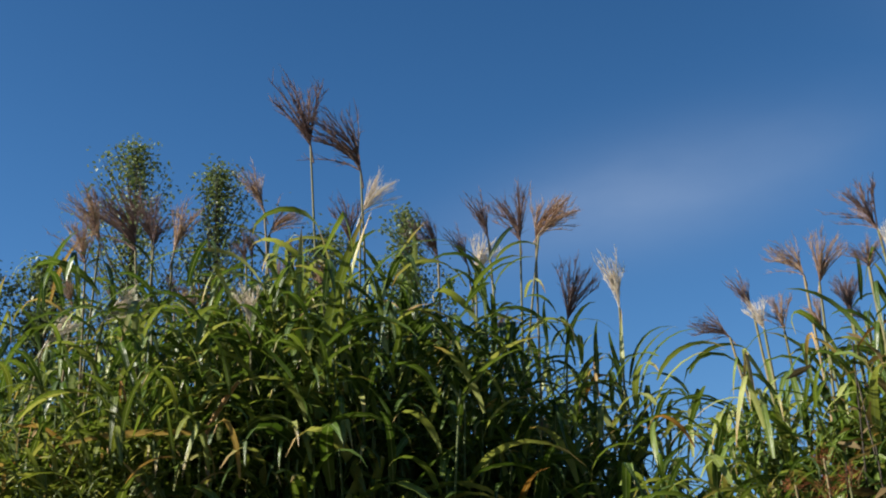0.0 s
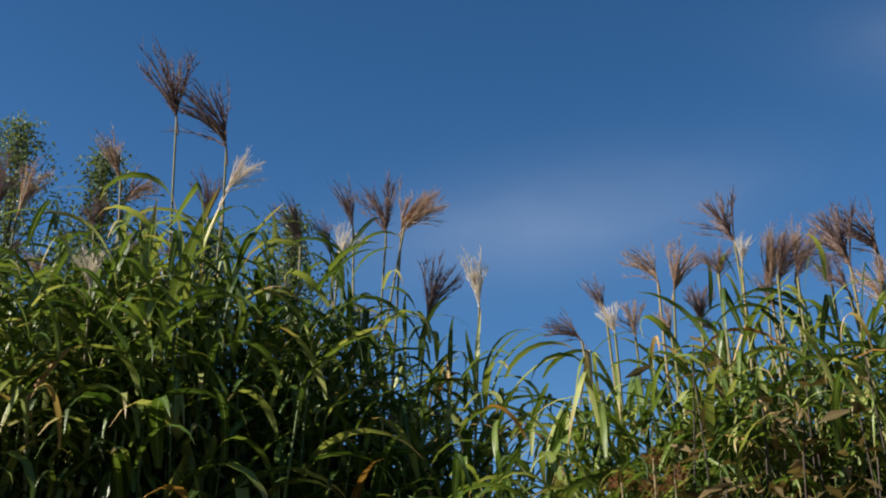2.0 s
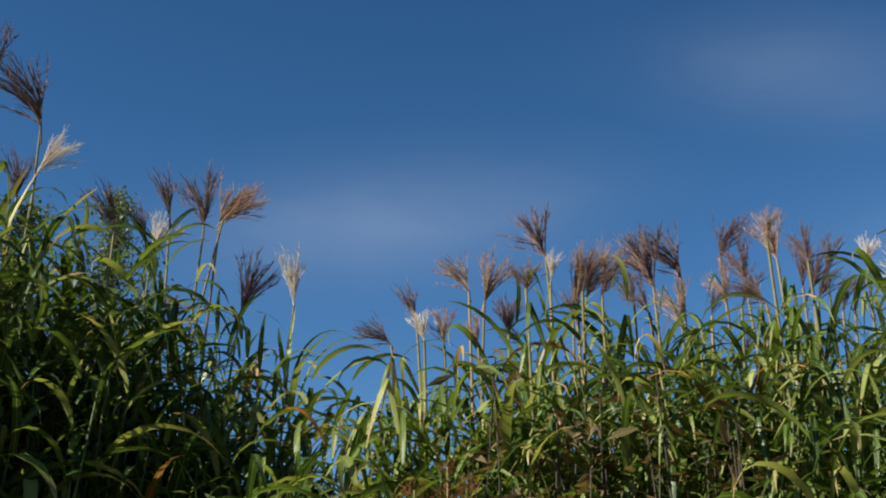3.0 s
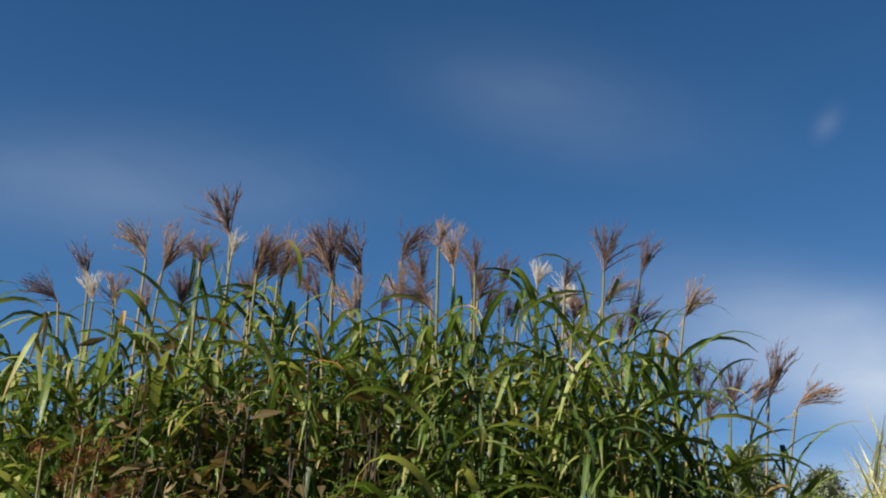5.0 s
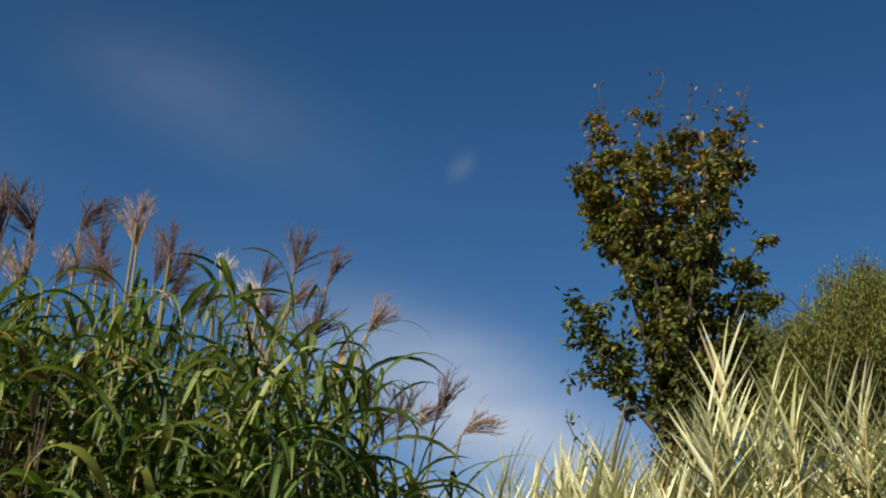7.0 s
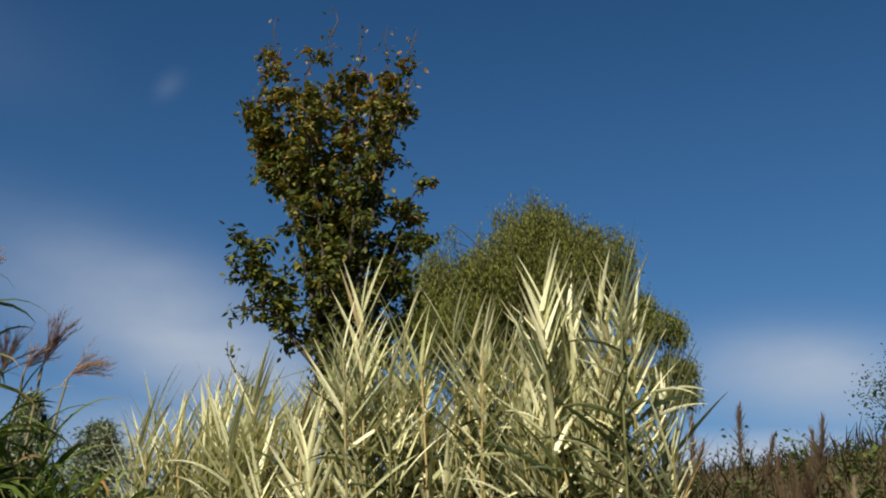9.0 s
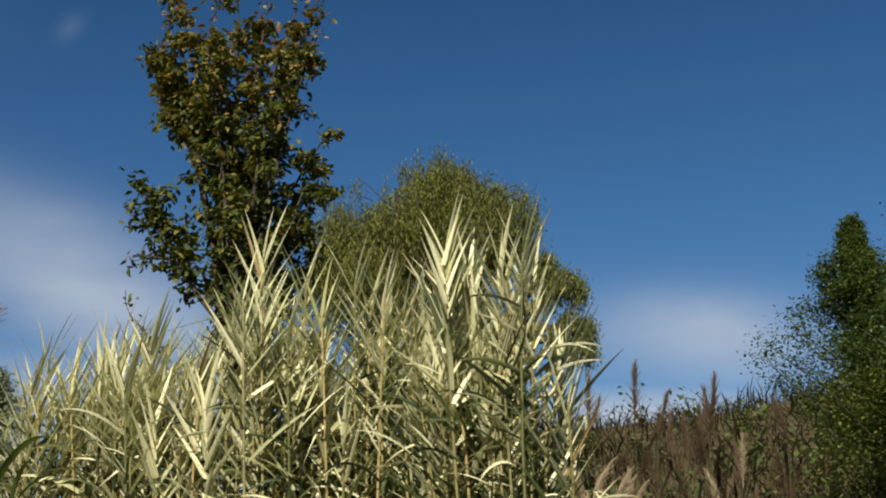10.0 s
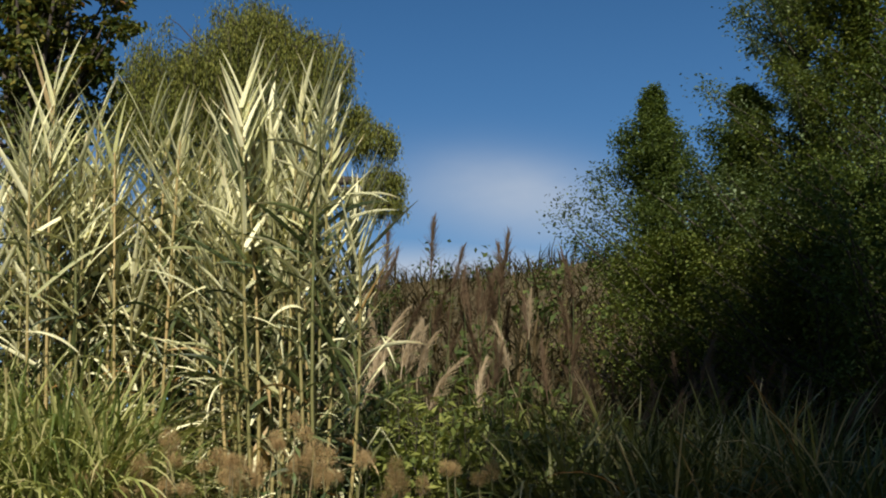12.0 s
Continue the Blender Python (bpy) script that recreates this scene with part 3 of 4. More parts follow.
def plume_grass(x, y, radius, height, culms, rows, yaw, label, wide=1.0, droop=0.0, dry=0.06, singles=150, group="clumps of plume grass", leaf=None, late=0):
    """A clump of tall grass: culms with leaves in two ranks, arching out at the top."""
    root = root_of("plume_grass_clump", x, y, label, "ornamental grass", group)
    ground = root.location.z
    leaves, withered = Batch(GRASS_BLADES), Batch(GRASS_BLADES)
    for i in range(culms):
        a, r = rng.uniform(0, 2 * math.pi), radius * math.sqrt(rng.random())
        foot = np.array([math.cos(a) * r, math.sin(a) * r, 0.0])
        foot[2] = ground_z(x + foot[0], y + foot[1]) - ground - 0.03
        h = (height - ground) * rng.uniform(0.78, 1.0) * (1 - 0.10 * (r / radius) ** 2)
        top = foot + np.array([math.cos(a) * r * 0.4 + rng.normal(0, 0.1), math.sin(a) * r * 0.4 + rng.normal(0, 0.1), h])
        line = bent(foot, top, (rng.normal(0, 0.04), rng.normal(0, 0.04), 0), 5)
        part_of("culm", mesh_of("culm", *tube(along_line(line, np.linspace(0, 0.84, 5)), np.linspace(0.008, 0.004, 5), 5), True), CULM, root)
        rank = rng.uniform(0, 2 * math.pi)
        places = list(np.arange(0.6, h * 0.6, 0.1)) + list(np.arange(h * 0.6, h, 0.082))
        for k, rise_ in enumerate(places):
            s = rise_ / h
            p = foot * (1 - s) + top * s
            az = rank + math.pi * (k % 2) + rng.normal(0, 0.5)
            size = rng.uniform(0.36, 0.64) * (1.0 if s < 0.72 else 0.62)
            size = min(size, max((height + 0.02 - ground - p[2]) / 0.72, 0.24))
            m = turn(az, rng.normal(0, 0.12) - (0.06 if s > 0.9 else 0.0), rng.normal(0, 0.15)) * size
            m = m @ np.diag((1.0, wide * rng.uniform(0.7, 1.15) * (1.0 if s < 0.75 else 0.8), 1.0))
            kind = int(rng.integers(0, 10)) if rng.random() > droop else int(rng.choice((2, 4, 8, 10, 11)))
            if s > 0.66 and kind in (3, 5, 7):
                kind = int(rng.choice((0, 1, 2, 4, 6)))
            old = rng.random() < dry * (2.0 if s < 0.66 else 0.3)
            (withered if old else leaves).add(kind, m @ np.diag((1.0, 0.62, 1.0)) if old else m, p)
    near = Vector((-x, -y, 0)).normalized()
    leaf = leaf or GRASS_LEAF
    leaves.single("leaf", leaf, root, singles, lambda p: p[0] * near.x + p[1] * near.y > radius * 0.35 and p[2] > 1.1)
    part_of("leaves", leaves.joined("leaves"), leaf, root, "long arching green blades with pale midribs", "stuff")
    if withered.count():
        part_of("dry_leaves", withered.joined("dry_leaves"), DRY_LEAF, root, "withered tan and orange blades", "stuff")
    few = [(x + radius * rng.uniform(-0.9, 0.9), y + radius * rng.uniform(-0.6, 0.6), height + rng.uniform(-0.2, -0.02), rng.uniform(0.08, 0.13), int(rng.normal(0, 16)),
            int(rng.choice((0, 0, 0, 1)))) for i in range(late)]
    add_plumes(root, rows + few, yaw)
    return root


def outer_leaves(root, rows):
    """Single long blades at the clump's edge: foot, heading in degrees, length, shape, width."""
    base = np.array(root.location)
    for fx, fy, fz, az, length, k, wide in rows:
        v, f, u = BROAD_BLADES[k]
        v = v @ (turn(radians(az)) * length @ np.diag((1.0, wide, 1.0))).T + np.array([fx, fy, fz]) - base
        part_of("leaf", mesh_of("leaf", v, f, u, True), GRASS_LEAF, root, "long broad green leaf")


TALL = "tall green plume grass with brown plumes"
plume_grass(-1.95, 4.6, 0.45, 3.3, 150, [p for p in PLUMES_LEFT if p[0] < -1.25], 20, TALL + " on the bank", 1.3, 0.3, 0.1, leaf=SUNLIT_YELLOW_GRASS_LEAF)
plume_grass(-1.0, 4.5, 0.52, 3.55, 225, [p for p in PLUMES_LEFT if -1.25 <= p[0] < -0.73], 10, TALL + " and yellowing leaves", 1.35, 0.3, 0.09, late=6)
for x, y, r, z, n in ((-1.3, 3.78, 0.26, 2.86, 66), (-1.65, 3.7, 0.24, 2.8, 56), (-0.92, 3.86, 0.2, 2.78, 44)):
    plume_grass(x, y, r, z, n, [], 15, "short yellow-green grass before taller clumps, sunlight in its colour", 1.3, 0.3, 0.12, 60, leaf=SUNLIT_YELLOW_GRASS_LEAF)
high = plume_grass(-0.4, 4.5, 0.48, 3.66, 185, [p for p in PLUMES_LEFT if p[0] >= -0.73] + PLUMES_HIGH, 5, TALL + ", two standing high above", 1.4, 0.3)
outer_leaves(high, ((-0.42, 4.1, 2.75, 10, 0.8, 0, 1.0), (-0.36, 4.08, 2.8, 150, 0.72, 0, 1.1), (-0.30, 4.12, 2.85, 20, 0.7, 1, 1.0), (-0.46, 4.05, 2.7, -40, 0.75, 1, 0.9),
                    (-0.5, 4.12, 2.75, 170, 0.8, 1, 0.9), (-0.62, 4.15, 3.05, 160, 0.62, 2, 0.9), (-0.38, 4.15, 3.0, 10, 0.7, 2, 0.9), (-0.44, 3.9, 2.55, 172, 0.66, 2, 1.0),
                    (-0.7, 4.2, 3.1, 20, 0.6, 2, 0.8), (-0.55, 4.16, 2.95, 90, 0.6, 0, 0.9)))
plume_grass(0.2, 4.8, 0.46, 3.4, 150, PLUMES_MIDDLE, -3, TALL + ", dark and dense inside", 1.35, 0.25)
edge = plume_grass(0.52, 4.75, 0.22, 3.04, 44, [], -3, "tall green grass with long arching outer leaves", 1.3)
outer_leaves(edge, ((0.72, 4.6, 2.85, 0, 0.5, 2, 0.6), (0.7, 4.62, 2.95, 20, 0.42, 2, 0.6), (0.74, 4.6, 2.7, -15, 0.55, 2, 0.55), (0.68, 4.62, 3.0, 60, 0.3, 0, 0.7)))
plume_grass(1.0, 3.62, 0.32, 2.7, 125, [p for p in PLUMES_NEAR if p[0] < 1.2], -18, TALL + " beside reddish seed heads", 1.25, 0.35, 0.14)
plume_grass(1.55, 3.58, 0.42, 3.0, 285, [p for p in PLUMES_NEAR if p[0] >= 1.2] + [p for p in PLUMES_CENTRE if p[0] < 2.0], -27, TALL + " in a dense fan", 1.1, 0.66, 0.14, late=12)
plume_grass(2.25, 3.22, 0.44, 2.99, 285, [p for p in PLUMES_CENTRE if p[0] >= 2.0] + PLUMES_FAR, -38, TALL + " and broad hanging leaves", 1.1, 0.7, 0.14, late=14)
last = plume_grass(2.88, 3.02, 0.3, 2.55, 150, PLUMES_END, -44, TALL + " leaning outward", 1.2, 0.35, 0.1)
outer_leaves(last, ((3.05, 2.98, 2.28, -62, 0.42, 2, 0.5), (3.1, 2.92, 2.3, -50, 0.45, 2, 0.45), (3.0, 3.0, 2.34, -70, 0.4, 2, 0.5), (3.12, 2.95, 2.16, -58, 0.42, 2, 0.5),
                    (3.04, 3.02, 2.4, -30, 0.36, 1, 0.5)))
# ---- variegated giant reed ----
REED_BLADES = [blade(1.0, w, s, e, 8, 0.35, t, p, 0.75, b, k, 1.25) for w, s, e, t, p, b, k in (
    (0.105, 14, 20, 0.25, 1.2, 0.03, 0), (0.105, 20, 30, -0.3, 1.4, -0.03, 0), (0.10, 26, 44, 0.5, 1.6, 0.1, 0), (0.10, 30, 80, -0.9, 1.6, 0.1, 0),
    (0.095, 36, 150, 0.9, 1.6, -0.1, 0), (0.10, 17, 26, -0.2, 1.3, 0.03, 0), (0.095, 44, 172, -0.9, 1.1, 0.2, 0), (0.10, 24, 40, 0.6, 1.1, 0.0, 110),
    (0.09, 60, 168, 0.4, 0.8, 0.1, 0), (0.10, 40, 110, 0.8, 1.2, 0.3, 0))]


def giant_reed(x, y, radius, height, culms, label, tall=(), singles=200):
    """A stand of stout canes with striped leaves in two ranks, upright at the top and hanging below."""
    root = root_of("giant_reed_clump", x, y, label, "reed", "stand of giant reed")
    ground = root.location.z
    leaves, withered, green = Batch(REED_BLADES), Batch(REED_BLADES), Batch(REED_BLADES)
    for i in range(culms + len(tall)):
        a, r = rng.uniform(0, 2 * math.pi), radius * math.sqrt(rng.random())
        foot = np.array([math.cos(a) * r, math.sin(a) * r, 0.0])
        h = (height - ground) * (rng.uniform(0.6, 0.84) if rng.random() < 0.7 else rng.uniform(0.84, 0.93))
        top = foot + np.array([math.cos(a) * r * 0.12 + rng.normal(0, 0.10), math.sin(a) * r * 0.12 + rng.normal(0, 0.10), h])
        if i >= culms:
            top = np.array(tall[i - culms]) - np.array(root.location) - np.array([0, 0, 0.30])
            foot = np.array([top[0] * 0.8, top[1] * 0.8, 0.0])
            h = top[2]
        line = bent(foot, top, (rng.normal(0, 0.03), rng.normal(0, 0.03), 0), 6)
        part_of("cane", mesh_of("cane", *tube(line, np.linspace(0.0125, 0.006, 6), 6), True), REED_STEM, root)
        rank = rng.normal(-1.13, 0.5)
        sturdy = i >= culms or rng.random() < 0.5
        below = 0.0
        while below < h - 0.3:
            s = 1 - below / h
            p = foot * (1 - s) + top * s
            side = int(below / 0.058) % 2
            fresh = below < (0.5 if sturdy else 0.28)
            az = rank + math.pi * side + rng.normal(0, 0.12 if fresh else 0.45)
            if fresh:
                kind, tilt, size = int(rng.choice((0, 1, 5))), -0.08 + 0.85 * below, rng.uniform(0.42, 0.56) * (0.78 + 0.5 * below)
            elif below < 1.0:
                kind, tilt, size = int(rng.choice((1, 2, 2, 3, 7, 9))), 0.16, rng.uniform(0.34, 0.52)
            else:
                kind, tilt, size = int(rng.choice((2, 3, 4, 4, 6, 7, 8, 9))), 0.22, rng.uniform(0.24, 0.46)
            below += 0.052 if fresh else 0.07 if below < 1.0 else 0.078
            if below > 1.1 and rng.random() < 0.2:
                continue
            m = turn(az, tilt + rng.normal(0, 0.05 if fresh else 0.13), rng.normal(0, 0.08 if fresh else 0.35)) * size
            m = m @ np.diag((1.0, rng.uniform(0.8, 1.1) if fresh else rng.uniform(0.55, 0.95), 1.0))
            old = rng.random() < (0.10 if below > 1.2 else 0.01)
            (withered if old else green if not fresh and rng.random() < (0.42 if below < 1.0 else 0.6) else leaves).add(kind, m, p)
    leaves.single("leaf", REED_LEAF, root, singles, lambda p: p[0] < 0.1 and p[2] > 1.2)
    part_of("leaves", leaves.joined("leaves"), REED_LEAF, root, "cream and green striped blades", "stuff")
    part_of("green_leaves", green.joined("green_leaves"), REED_SHADED_GREEN, root, "old olive green lower blades, shade put into their colour", "stuff")
    if withered.count():
        part_of("dry_leaves", withered.joined("dry_leaves"), DRY_LEAF, root, "withered straw-coloured blades", "stuff")


REED = "giant reed with cream-striped leaves"
giant_reed(6.44, 2.3, 0.34, 3.85, 42, REED + ", one tall cane above the rest", ((6.3, 2.52, 4.15), (6.36, 2.3, 3.6), (6.36, 2.42, 3.95), (6.4, 2.62, 3.95)))
giant_reed(6.75, 2.92, 0.42, 3.9, 44, REED + " on tan canes", ((6.5, 2.85, 3.95), (6.5, 3.05, 3.95), (6.45, 3.2, 4.1)))
giant_reed(6.42, 3.68, 0.42, 3.85, 42, REED + " in front of a tree", ((6.29, 3.75, 4.32), (6.3, 3.45, 4.12), (6.35, 4.0, 3.95)))
giant_reed(6.9, 3.4, 0.4, 3.7, 44, REED + " crowded between others")
giant_reed(6.45, 4.38, 0.38, 3.8, 44, REED + ", lower and paler", ((6.2, 4.5, 3.7),))
giant_reed(6.55, 4.83, 0.33, 3.75, 38, REED + " thinning out at the edge")
giant_reed(6.25, 5.13, 0.3, 3.6, 28, REED + ", thin outer canes", ((6.15, 5.26, 3.86), (6.2, 5.12, 3.72)))
# ---- trees ----
OVATE = [leaflet(1.0, 0.55, 3, d, f) for d, f in ((20, 0.3), (50, 0.5), (80, 0.2))]


def small_leaf(width, bend):
    """A far leaf: one folded diamond."""
    v = np.array([(0, 0, 0), (0.45, -width / 2, bend), (1.0, 0, -bend), (0.45, width / 2, bend)])
    return v, np.array([(0, 1, 2, 3)]), np.array([(0.5, 0.0), (0.0, 0.5), (0.5, 1.0), (1.0, 0.5)])


SPRIG = [small_leaf(w, b) for w, b in ((0.6, 0.08), (0.45, 0.15), (0.7, 0.02))]
NARROW = [small_leaf(0.3, 0.06), small_leaf(0.24, 0.12)]



def upright_tree(x, y, top, label):
    """A slim tree whose leaders fan out upward, with turning leaves at the top and a low side limb."""
    root = root_of("tree", x, y, label, "tree")
    g = np.random.default_rng(5)
    h = top - root.location.z
    right = np.array([0.525, -0.851, 0.0])
    deep = np.array([0.851, 0.525, 0.0])
    green, turned = Batch(OVATE), Batch(OVATE)
    fork = np.array([0, 0, h * 0.30])
    part_of("trunk", mesh_of("trunk", *tube(bent((0, 0, -0.1), fork, (0.03, 0.02, 0), 6), np.linspace(0.09, 0.065, 6), 10), True), BARK, root)

    def twig(a, b, n, size, limb):
        line = bent(a, b, g.normal(0, 0.04, 3), 4)
        part_of("twig", mesh_of("twig", *tube(line, (0.009, 0.007, 0.005, 0.003), 4), True), BARK, limb)
        p = a + (b - a) * g.uniform(0.15, 1.0, (n, 1)) ** 0.7 + g.normal(0, 0.045, (n, 3)) * (1, 1, 0.6)
        m = turns(g.uniform(0, 2 * math.pi, n), g.normal(0.25, 0.45, n), g.normal(0, 0.6, n), g.uniform(0.055, 0.095, n) * size)
        old = g.random(n) < np.maximum(0.0, (p[:, 2] / h - 0.66) * 2.4) + 0.02
        turned.scatter(m[old], p[old], g)
        green.scatter(m[~old], p[~old], g)

    # leaders: where each one ends across and in depth, and its height
    ends = [(-0.57, 0.0, 0.86), (-0.46, 0.2, 0.97), (-0.2, -0.25, 0.90), (-0.02, 0.1, 0.985), (0.2, -0.1, 0.93), (0.42, 0.25, 0.975),
            (0.6, 0.0, 0.93), (0.55, -0.3, 0.86), (0.1, 0.45, 0.88), (-0.2, -0.45, 0.84), (0.3, -0.5, 0.82), (0.66, 0.1, 0.76), (0.52, 0.3, 0.68),
            (-0.1, 0.4, 0.72), (0.15, 0.0, 0.74), (0.45, -0.2, 0.62), (0.05, -0.3, 0.6), (-0.12, -0.1, 0.74), (0.3, 0.0, 0.5), (-0.58, 0.1, 0.88), (-0.5, -0.1, 0.88), (0.15, 0.1, 0.92), (0.5, 0.0, 0.9), (-0.1, 0.2, 0.86), (0.6, 0.0, 0.71), (0.6, -0.2, 0.65), (0.55, 0.2, 0.58), (0.35, 0.1, 0.8), (0.0, -0.1, 0.8)]
    for u, v, e in ends:
        end = right * (u * 1.2 - 0.04) + deep * v * 1.2 + np.array([0, 0, h * e])
        start = fork + np.array([0, 0, h * g.uniform(-0.02, 0.12)])
        line = bent(start, end, -(right * u + deep * v) * 0.22, 9)
        limb = part_of("limb", mesh_of("limb", *tube(line, np.linspace(0.035, 0.006, 9), 6), True), BARK, root)
        for k in range(15):
            low = 0.22 + 0.85 * max(0.0, -u)
            s = low + (1 - low) * (k + g.random()) / 15
            a = np.array([np.interp(s * 8, range(9), line[:, i]) for i in range(3)])
            out = g.normal(0, 1, 3) * (1, 1, 0.3) + np.array([0, 0, 0.55])
            b = a + out / np.linalg.norm(out) * g.uniform(0.12, 0.34) * (1.1 - 0.35 * s)
            twig(a, b, int(20 + 40 * s * s), 0.95, limb)
        tip = end + np.array([0, 0, g.uniform(0.1, 0.25)])
        if e > 0.84:
            twig(end, tip, 10, 0.7, limb)
        if e > 0.92:
            shoot = tip + np.array([g.normal(0, 0.03), g.normal(0, 0.03), g.uniform(0.18, 0.34)])
            twig(tip, shoot, 4, 0.6, limb)
    # the low limb that stands off to one side
    elbow = fork + right * -0.06 + np.array([0, 0, h * 0.17])
    off = right * -0.73 + deep * -0.1 + np.array([0, 0, h * 0.655])
    line = bent(elbow, off, right * -0.05 + np.array([0, 0, -0.1]), 8)
    limb = part_of("limb", mesh_of("limb", *tube(line, np.linspace(0.03, 0.007, 8), 6), True), BARK, root)
    for k in range(36):
        s = g.uniform(0.42, 1.0)
        a = np.array([np.interp(s * 7, range(8), line[:, i]) for i in range(3)])
        b = a + g.normal(0, 0.14, 3) + right * -0.03 + np.array([0, 0, 0.05])
        twig(a, b, 32, 0.95, limb)
    # a thin low shoot beside the trunk
    a, b = np.array([8.3, 5.8, 4.0]) - np.array(root.location), np.array([8.08, 6.09, 4.38]) - np.array(root.location)
    c = np.array([7.99, 6.21, 4.71]) - np.array(root.location)
    shoot = part_of("limb", mesh_of("limb", *tube(bent(fork * 0.9, a, (0, 0, 0), 4), (0.02, 0.014, 0.01, 0.008), 5), True), BARK, root)
    twig(a, b, 40, 0.8, shoot)
    twig(b, c, 9, 0.7, shoot)
    part_of("crown", green.joined("crown"), TREE_LEAF, root, "dark olive green leaves", "stuff")
    part_of("turning_leaves", turned.joined("turning_leaves"), TURNING_LEAF, root, "yellow and orange autumn leaves", "stuff")


def willow(x, y, label, tiers, leaves=100):
    """A round tree with hanging strands of narrow leaves. tiers: crown centre across, deep, height; radius; strands."""
    root = root_of("willow_tree", x, y, label, "tree")
    g = np.random.default_rng(9)
    base = np.array(root.location)
    crown, strands = Batch(NARROW), []
    heart = np.array([0, 0, 3.4])
    part_of("trunk", mesh_of("trunk", *tube(bent((0, 0, -0.2), heart, (0.1, 0.1, 0), 6), np.linspace(0.28, 0.2, 6), 10), True), BARK, root)
    for cx, cy, cz, radius, count in tiers:
        mid = np.array([cx, cy, cz]) - base
        part_of("limb", mesh_of("limb", *tube(bent(heart, mid, (0.1, -0.1, 0.2), 7), np.linspace(0.13, 0.04, 7), 7), True), BARK, root)
        for i in range(count):
            d = g.normal(0, 1, 3)
            d /= np.linalg.norm(d)
            d[2] = abs(d[2]) * 1.0 if g.random() < 0.8 else d[2] * 0.5
            p = mid + d * radius * g.uniform(0.75, 1.05)
            lump = noise.noise(Vector(p * 1.1))
            p = p + d * lump * radius * 0.6
            ln = g.uniform(0.5, 1.5) * radius * 0.55
            if g.random() < 0.35:
                strands.append(tube(bent(mid + (p - mid) * 0.5, p, (0, 0, 0.1), 4), (0.02, 0.015, 0.01, 0.006), 4))
            strands.append(tube(bent(p, p + np.array([0, 0, -ln]), d * 0.05, 3), (0.005, 0.004, 0.002), 3))
            q = p + np.array([0, 0, -ln]) * g.random((leaves, 1)) + g.normal(0, 0.075, (leaves, 3))
            crown.scatter(turns(g.uniform(0, 6.28, leaves), g.normal(1.0, 0.45, leaves), np.zeros(leaves), g.uniform(0.055, 0.095, leaves)), q, g)
    part_of("branchwork", tubes_joined("branchwork", strands), BARK, root, "", "stuff")
    part_of("crown", crown.joined("crown"), WILLOW_LEAF, root, "hanging yellow-green narrow leaves", "stuff")


def spire_tree(name, x, y, top, radius, label, material, seed, low=0.06, size=0.075, sprays=340, per=60, lift=0.25, group="", shape=0.8, kinds=None, rough=0.65, loose=0.06, flat=1.0):
    """A tree with a pointed, uneven crown: limbs all round the trunk, each with sprays of small leaves."""
    root = root_of(name, x, y, label, "tree", group)
    g = np.random.default_rng(seed)
    h = top - root.location.z
    crown, rest = Batch(kinds or NARROW), []
    part_of("trunk", mesh_of("trunk", *tube(bent((0, 0, -0.2), (0.05, 0.05, h * 0.97), (0.06, 0.04, 0), 8), np.linspace(0.04 + 0.012 * h, 0.01, 8), 8), True), BARK, root)
    for i in range(sprays):
        s = low + (1 - low) * (i + g.random()) / sprays
        az = i * 2.39996 + g.normal(0, 0.3)
        gap = noise.noise(Vector((math.cos(az) * 1.7, math.sin(az) * 1.7, s * h * 0.9 + seed * 7.7)))
        if flat < 1 and gap < -0.22:
            continue
        lump = max(0.75 + 2 * rough * noise.noise(Vector((math.cos(az) * 1.3, math.sin(az) * 1.3, s * h * 1.5 + seed * 3.1))) + g.normal(0, 0.1), 0.25)
        reach = radius * (1 - s) ** shape * min(lump, 1.15) + 0.05
        a = np.array([0.05 * s, 0.05 * s, s * h])
        end = a + np.array([math.cos(az) * reach, math.sin(az) * reach, reach * lift + 0.1])
        line = bent(a, end, (0, 0, -0.08 * reach), 5)
        limb = tube(line, np.linspace(0.006 + 0.012 * reach, 0.003, 5), 4)
        if i % 12 == 0:
            part_of("limb", mesh_of("limb", *limb, True), BARK, root)
        else:
            rest.append(limb)
        p = along_line(line, 1 - 0.85 * g.random(per) ** 1.5) + g.normal(0, 0.05 + loose * reach, (per, 3)) * (1, 1, flat)
        wild = 0.55 if flat < 1 else 1.0
        crown.scatter(turns(g.uniform(0, 6.28, per), g.normal(0.3, 0.6 * wild, per), g.normal(0, 0.5 * wild, per), size * g.uniform(0.6, 1.3, per)), p, g)
    part_of("branchwork", tubes_joined("branchwork", rest), BARK, root, "", "stuff")
    part_of("crown", crown.joined("crown"), material, root, "", "stuff")
    return root


upright_tree(8.5, 5.46, 7.78, "slim upright tree with dark green leaves turning orange")
willow(19.0, 7.6, "round weeping willow with yellow-green hanging twigs", (
    (18.7, 8.5, 9.0, 1.4, 480), (18.45, 9.5, 8.4, 1.2, 380), (18.85, 7.85, 9.2, 1.15, 380), (19.3, 6.45, 8.3, 0.3, 22), (19.25, 6.2, 7.9, 0.42, 34), (18.8, 8.4, 6.8, 1.5, 200), (19.35, 6.2, 7.2, 0.5, 40), (19.3, 5.95, 6.8, 0.3, 14)))
WOODS = "trees at the edge of the wood"
DARK = "dark green tree with a ragged crown"
WOOD = {"group": WOODS, "kinds": SPRIG, "size": 0.05, "per": 440, "rough": 0.95, "flat": 0.8, "loose": 0.05}
